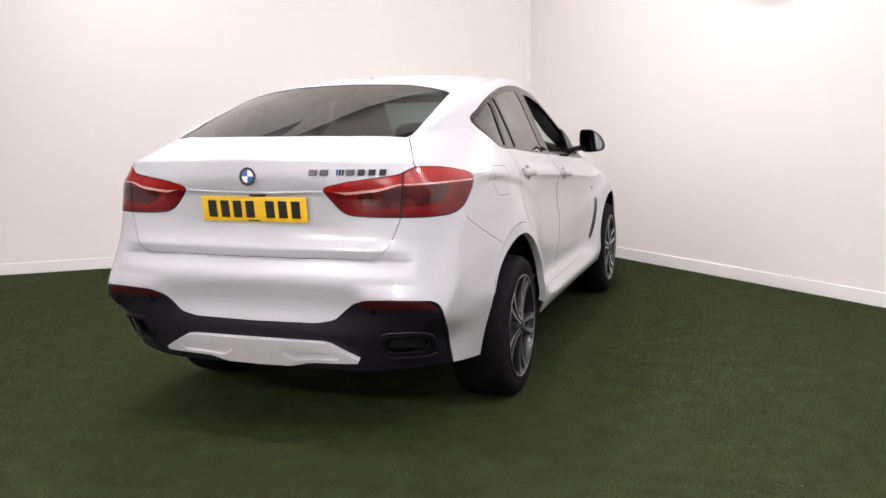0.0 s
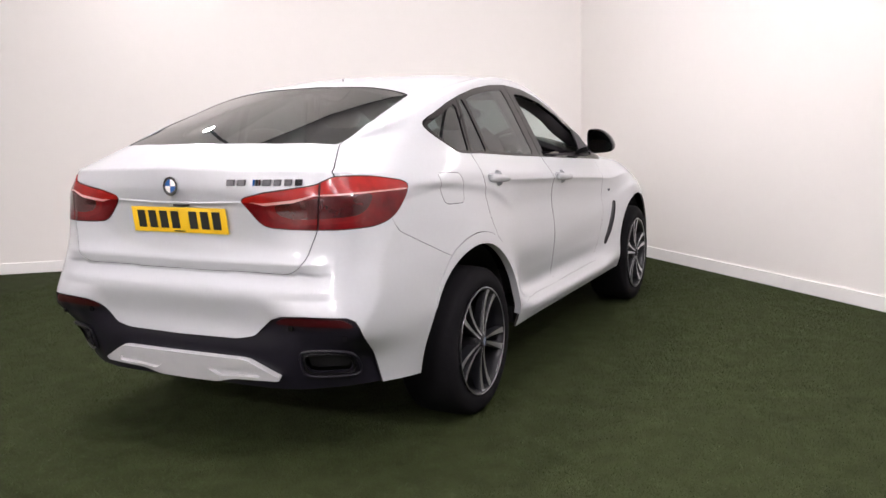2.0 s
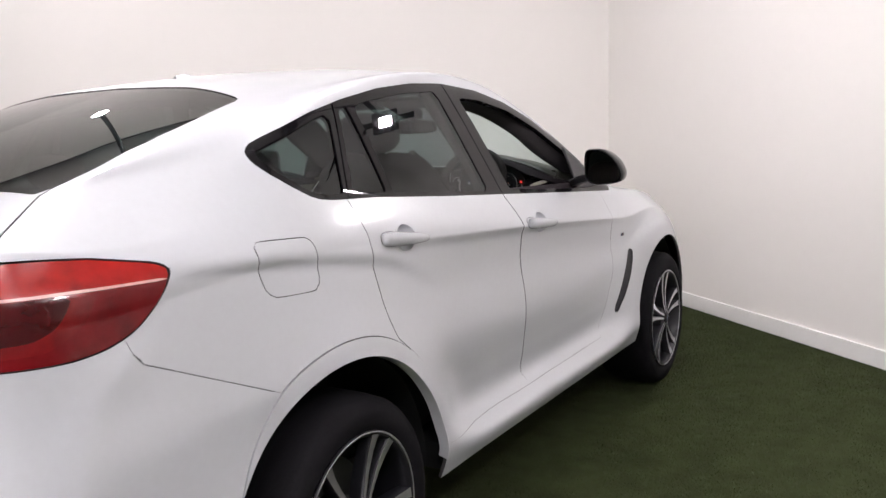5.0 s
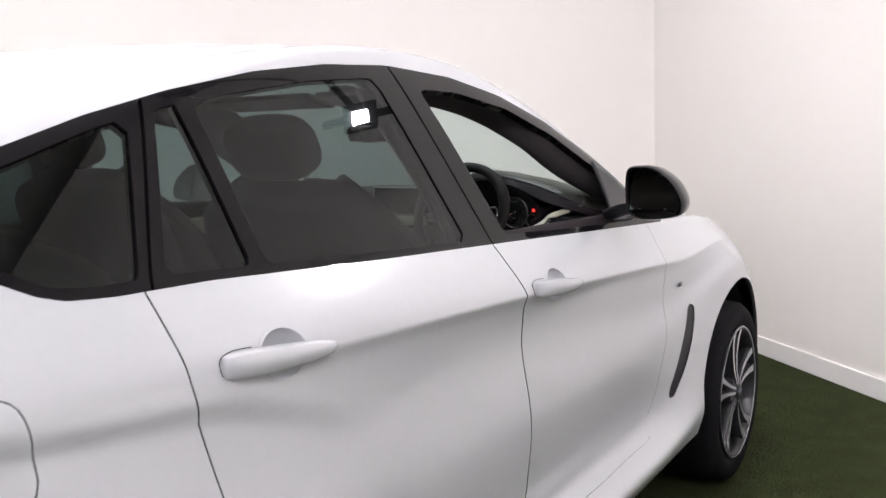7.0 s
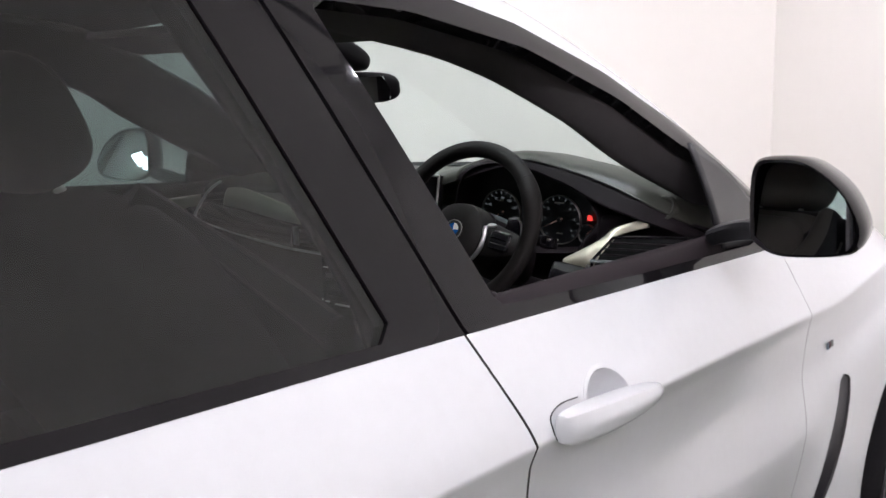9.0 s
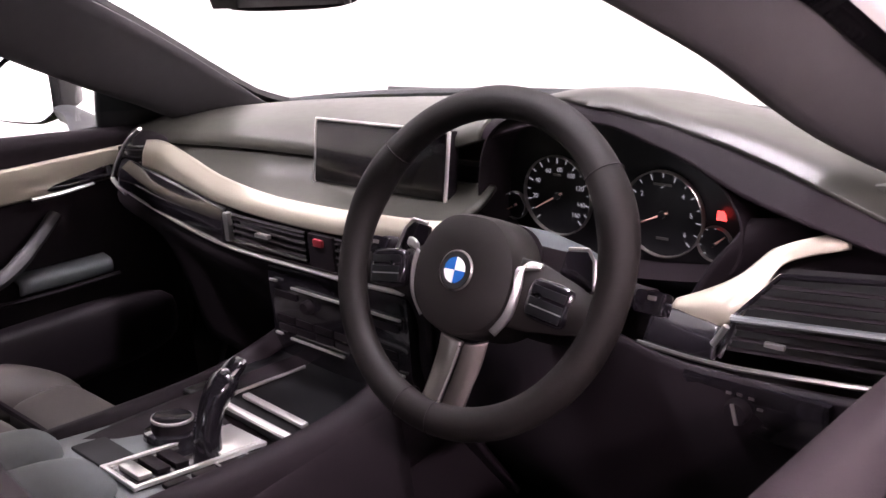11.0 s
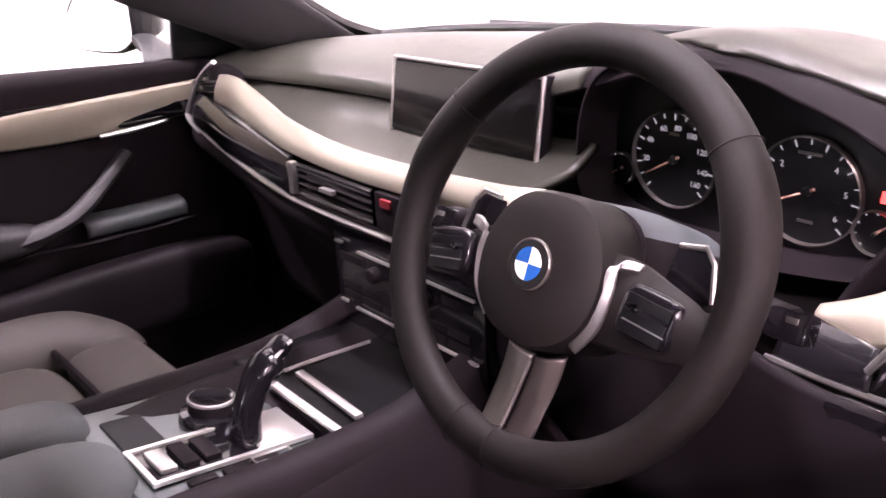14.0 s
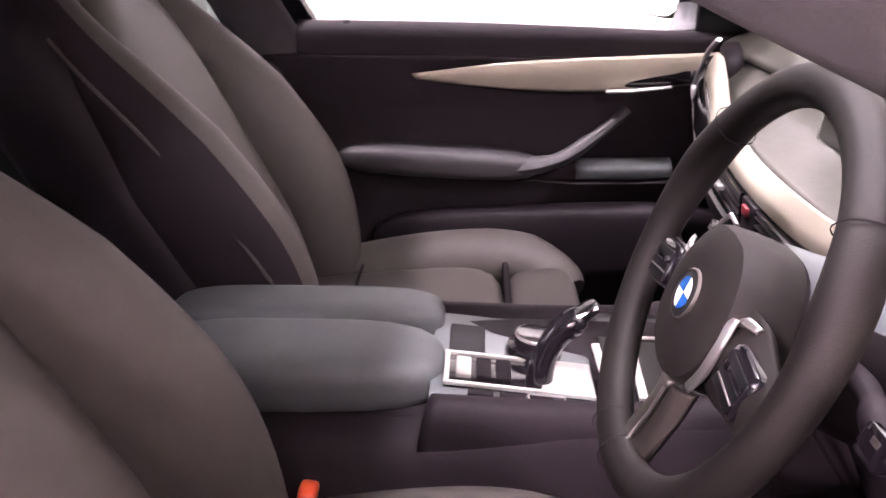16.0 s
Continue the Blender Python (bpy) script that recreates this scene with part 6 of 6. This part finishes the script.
part("sensor_cover", pad_bm((0, 1.79, 1.566), (.060, .140, .026), 3.5, (-21, 0, 0), 7), CABIN_PLASTIC, mir, "black sensor cover under the windscreen")
for s in (1, -1):
    part("sun_visor", box_bm((s * .235, 1.60, 1.580), (.44, .14, .018), .006, rot=Matrix.Rotation(radians(-14), 4, "X")), HEADLINER, car, "dark folded sun visor")
    part("wiper_arm", tube_bm(smooth_line(((s * .10 - .1, 2.62, 1.195), (s * .20 - .1, 2.58, 1.216), (s * .40 - .1, 2.53, 1.222)), 12), .006, 6), SATIN_BLACK, car, "black wiper arm")


# ---- outside fittings of the car ----
def side_copy(bm, s):
    return bm if s == 1 else mirrored(bm)


for s in (1, -1):
    for (y, z, _), d, x in zip(BOWLS, HANDLES[s], (.899, .899)):
        part("handle_bowl", DISHES[0 if y < 1 else 1].copy() if s == 1 else mirrored(DISHES[0 if y < 1 else 1]), PAINT, d, "white recessed bowl")
        h = bmesh.new()
        secs = []
        for yy, hh, dd in ((-.130, .010, .006), (-.127, .0165, .016), (-.118, .0195, .024), (-.095, .0215, .031), (-.05, .0215, .035), (.0, .020, .036), (.05, .0175, .034), (.09, .0140, .029), (.115, .0105, .022), (.13, .007, .013), (.136, .004, .006)):
            secs.append([h.verts.new((dx * dd, yy, dz * hh)) for dx, dz in ((0, .95), (.55, 1.0), (.80, .92), (.97, .45), (1.0, .1), (.93, -.5), (.72, -.9), (.45, -1.0), (0, -.9))])
        for q, t in zip(secs, secs[1:]):
            for k in range(9):
                h.faces.new((q[k], q[(k + 1) % 9], t[(k + 1) % 9], t[k]))
        h.faces.new(secs[0])
        h.faces.new(secs[-1][::-1])
        moved(h, Matrix.Translation((x + .002, y - .008, z - .001)) @ Matrix.Rotation(radians(-5.5), 4, "X"))
        gap = tube_bm(smooth_line([(surface_x(y - .008 + gy, z - .001 + gz - gy * .096) + .0005, y - .008 + gy, z - .001 + gz - gy * .096) for gy, gz in ((-.06, .0225), (-.10, .0222), (-.128, .014), (-.133, 0), (-.128, -.014), (-.10, -.0215), (-.06, -.0225))], 24), .0009, 6)
        part("handle_seal", side_copy(gap, s), SATIN_BLACK, d, "dark seam round the handle")
        part("handle", side_copy(h, s), PAINT, d, "white pull handle")

    # door mirror
    mr = empty("door_mirror", parent=car)
    tagged(mr, "gloss black door mirror")
    SH = ((.908, 1.215), (.905, 1.29), (.912, 1.340), (.945, 1.350), (.995, 1.344), (1.045, 1.308), (1.074, 1.262), (1.080, 1.228), (1.062, 1.203), (1.00, 1.192), (.945, 1.192))
    cx, cz = .985, 1.265
    bm = bmesh.new()
    rings = []
    for sc, y in ((.90, 1.868), (.96, 1.862), (1.0, 1.872), (1.0, 1.90), (.95, 1.945), (.82, 1.985), (.55, 2.008), (.15, 2.015)):
        line = smooth_line([(cx + (px - cx) * sc, y, cz + (pz - cz) * sc) for px, pz in SH + (SH[0],)], 44)[:-1]
        rings.append([bm.verts.new(p) for p in line])
    for q, t in zip(rings, rings[1:]):
        for k in range(44):
            bm.faces.new((q[k], q[(k + 1) % 44], t[(k + 1) % 44], t[k]))
    bm.faces.new(rings[-1])
    TURN = Matrix.Translation((1.055, 1.975, 1.272)) @ Matrix.Rotation(radians(-29), 4, "Z") @ Matrix.Translation((-.985, -1.868, -1.265)) if s == -1 else Matrix.Identity(4)
    moved(bm, TURN)
    part("mirror_shell", side_copy(bm, s), GLOSS_BLACK, mr, "gloss black shell")
    bm = bmesh.new()
    bm.faces.new([bm.verts.new(p) for p in smooth_line([(cx + (px - cx) * .91, 1.870 - (px - cx) * .10 + (pz - cz) * (.13 if s == 1 else .09), cz + (pz - cz) * .91) for px, pz in SH + (SH[0],)], 44)[:-1]])
    moved(bm, TURN)
    part("mirror_glass", side_copy(bm, s), MIRROR, mr, "mirror glass", smooth=False)
    foot = sheet_bm((((.80, 1.97, 1.175), (.86, 1.95, 1.195), (.925, 1.92, 1.205)), ((.80, 1.95, 1.205), (.86, 1.935, 1.228), (.925, 1.91, 1.235)), ((.80, 2.05, 1.205), (.86, 1.99, 1.225), (.925, 1.95, 1.235)), ((.80, 2.07, 1.17), (.86, 2.0, 1.19), (.925, 1.96, 1.205)), ((.80, 1.97, 1.175), (.86, 1.95, 1.195), (.925, 1.92, 1.205))), 10, 16)
    if s == -1:
        for v in foot.verts:
            v.co += Vector((.05, .09, 0)) * ramp(v.co.x, .80, .92)
    part("mirror_foot", side_copy(foot, s), SATIN_BLACK, mr, "black mirror foot")
    tri = sheet_bm((((.812, 2.005, 1.165), (.815, 2.14, 1.152), (.820, 2.30, 1.140)), ((.786, 2.0, 1.260), (.795, 2.12, 1.222), (.810, 2.28, 1.15)), ((.745, 2.0, 1.358), (.778, 2.12, 1.288), (.803, 2.27, 1.165))), 10, 8)
    part("mirror_triangle", side_copy(tri, s), SATIN_BLACK, mr, "black corner piece", thick=0.008)
    # small badge of three coloured bars on the wing
    wb = empty("wing_badge", parent=car)
    tagged(wb, "small badge of coloured bars")
    for k, mt in enumerate((HUB_BLUE, DARK_RED, DARK_CHROME)):
        part("bar", side_copy(box_bm((.9085, 2.355 + k * .011, .905), (.004, .008 if k < 2 else .02, .014), .001), s), mt, wb, smooth=False)

# badge, plate and handle on the tailgate
TGM = lambda x, y, z, tilt=0: Matrix.Translation((x, y, z)) @ Matrix.Rotation(radians(tilt), 4, "X")
bd = empty("tailgate_badge", parent=car)
tagged(bd, "round badge with blue and white quarters")
part("badge_ring", moved(lathe_bm([(.028, -.004), (.039, -.004), (.041, -.001), (.041, .012)], 40, "y"), TGM(0, -1.036, 1.208, -4)), INK, bd, "black badge ring")
part("badge_edge", moved(lathe_bm([(.0395, -.005), (.0415, -.0035), (.042, .01)], 40, "y"), TGM(0, -1.036, 1.208, -4)), CHROME, bd, "chrome edge")
for q in range(4):
    bm = bmesh.new()
    pts = [(0, 0)] + [(.028 * math.cos(radians(q * 90 + k * 15)), .028 * math.sin(radians(q * 90 + k * 15))) for k in range(7)]
    bm.faces.new([bm.verts.new((x, -.0042, z)) for x, z in pts])
    part("badge_quarter", moved(bm, TGM(0, -1.036, 1.208, -4)), BLUE if q % 2 else WHITE, bd, smooth=False)
nb = empty("model_badge", parent=car)
tagged(nb, "row of chrome and coloured badge bars")


for x0, x1, mt in ((.285, .325, CHROME), (.335, .375, CHROME), (.405, .416, BLUE), (.418, .429, INK), (.431, .442, DARK_RED), (.447, .488, CHROME), (.497, .532, CHROME), (.542, .577, CHROME), (.586, .620, CHROME)):
    xm = (x0 + x1) / 2
    bm = prism_bm(((-(x1 - x0) / 2, -.013), ((x1 - x0) / 2 - .004, -.013), ((x1 - x0) / 2, .013), (-(x1 - x0) / 2 + .004, .013)), .012, .0012)
    ang = math.atan2(surface_y(xm + .02, 1.222) - surface_y(xm - .02, 1.222), .04)
    part("badge_bar", moved(bm, Matrix.Translation((xm, surface_y(xm, 1.222) - .008, 1.228 - .004)) @ Matrix.Rotation(ang, 4, "Z")), mt if mt is not CHROME else DARK_CHROME, nb, smooth=False)
np_ = empty("number_plate", parent=car)
tagged(np_, "yellow rear number plate with black bars")
PLM = TGM(.004, -1.006, 1.061, 8)
part("plate", moved(box_bm((0, 0, 0), (.52, .006, .111), .002), PLM), YELLOW, np_, "yellow plate")
for k, (x, w) in enumerate(((-.205, .042), (-.142, .042), (-.079, .042), (-.016, .042), (.083, .042), (.146, .042), (.209, .042))):
    part("plate_bar", moved(box_bm((x, -.0045, .002), (w, .003, .076), .0005), PLM), INK, np_, smooth=False)
part("plate_text", moved(box_bm((.0, -.0042, -.048), (.06, .002, .005)), PLM), INK, np_, smooth=False)
part("plate_recess_lip", tube_bm(smooth_line(((-.335, -1.002, 1.142), (-.15, -1.022, 1.138), (0, -1.026, 1.137), (.15, -1.022, 1.138), (.335, -1.002, 1.142)), 20), .006, 6), PAINT, car, "white lip over the plate")
part("tailgate_handle", box_bm((.03, -1.012, 1.128), (.07, .03, .016), .006), SATIN_BLACK, car, "black tailgate release")
for x, z, turn in ((.79, .60, 30), (.56, .632, 0), (-.79, .60, -30), (-.56, .632, 0)):
    part("parking_sensor", moved(lathe_bm([(0, -.003), (.011, -.003), (.0125, 0), (.0125, .02)], 16, "y"), Matrix.Translation((x, surface_y(abs(x), z) + .008, z)) @ Matrix.Rotation(radians(turn), 4, "Z")), GLOSS_BLACK, bp, "black parking sensor")
fin = sheet_bm((((-.018, .34, 1.660), (-.016, .40, 1.666), (-.012, .47, 1.674)), ((-.006, .342, 1.672), (-.006, .40, 1.680), (-.004, .465, 1.678)), ((0, .345, 1.679), (0, .39, 1.684), (0, .47, 1.679)), ((.006, .342, 1.672), (.006, .40, 1.680), (.004, .465, 1.678)), ((.018, .34, 1.660), (.016, .40, 1.666), (.012, .47, 1.674))), 12, 14)
part("roof_antenna", fin, PAINT, car, "white roof fin antenna")
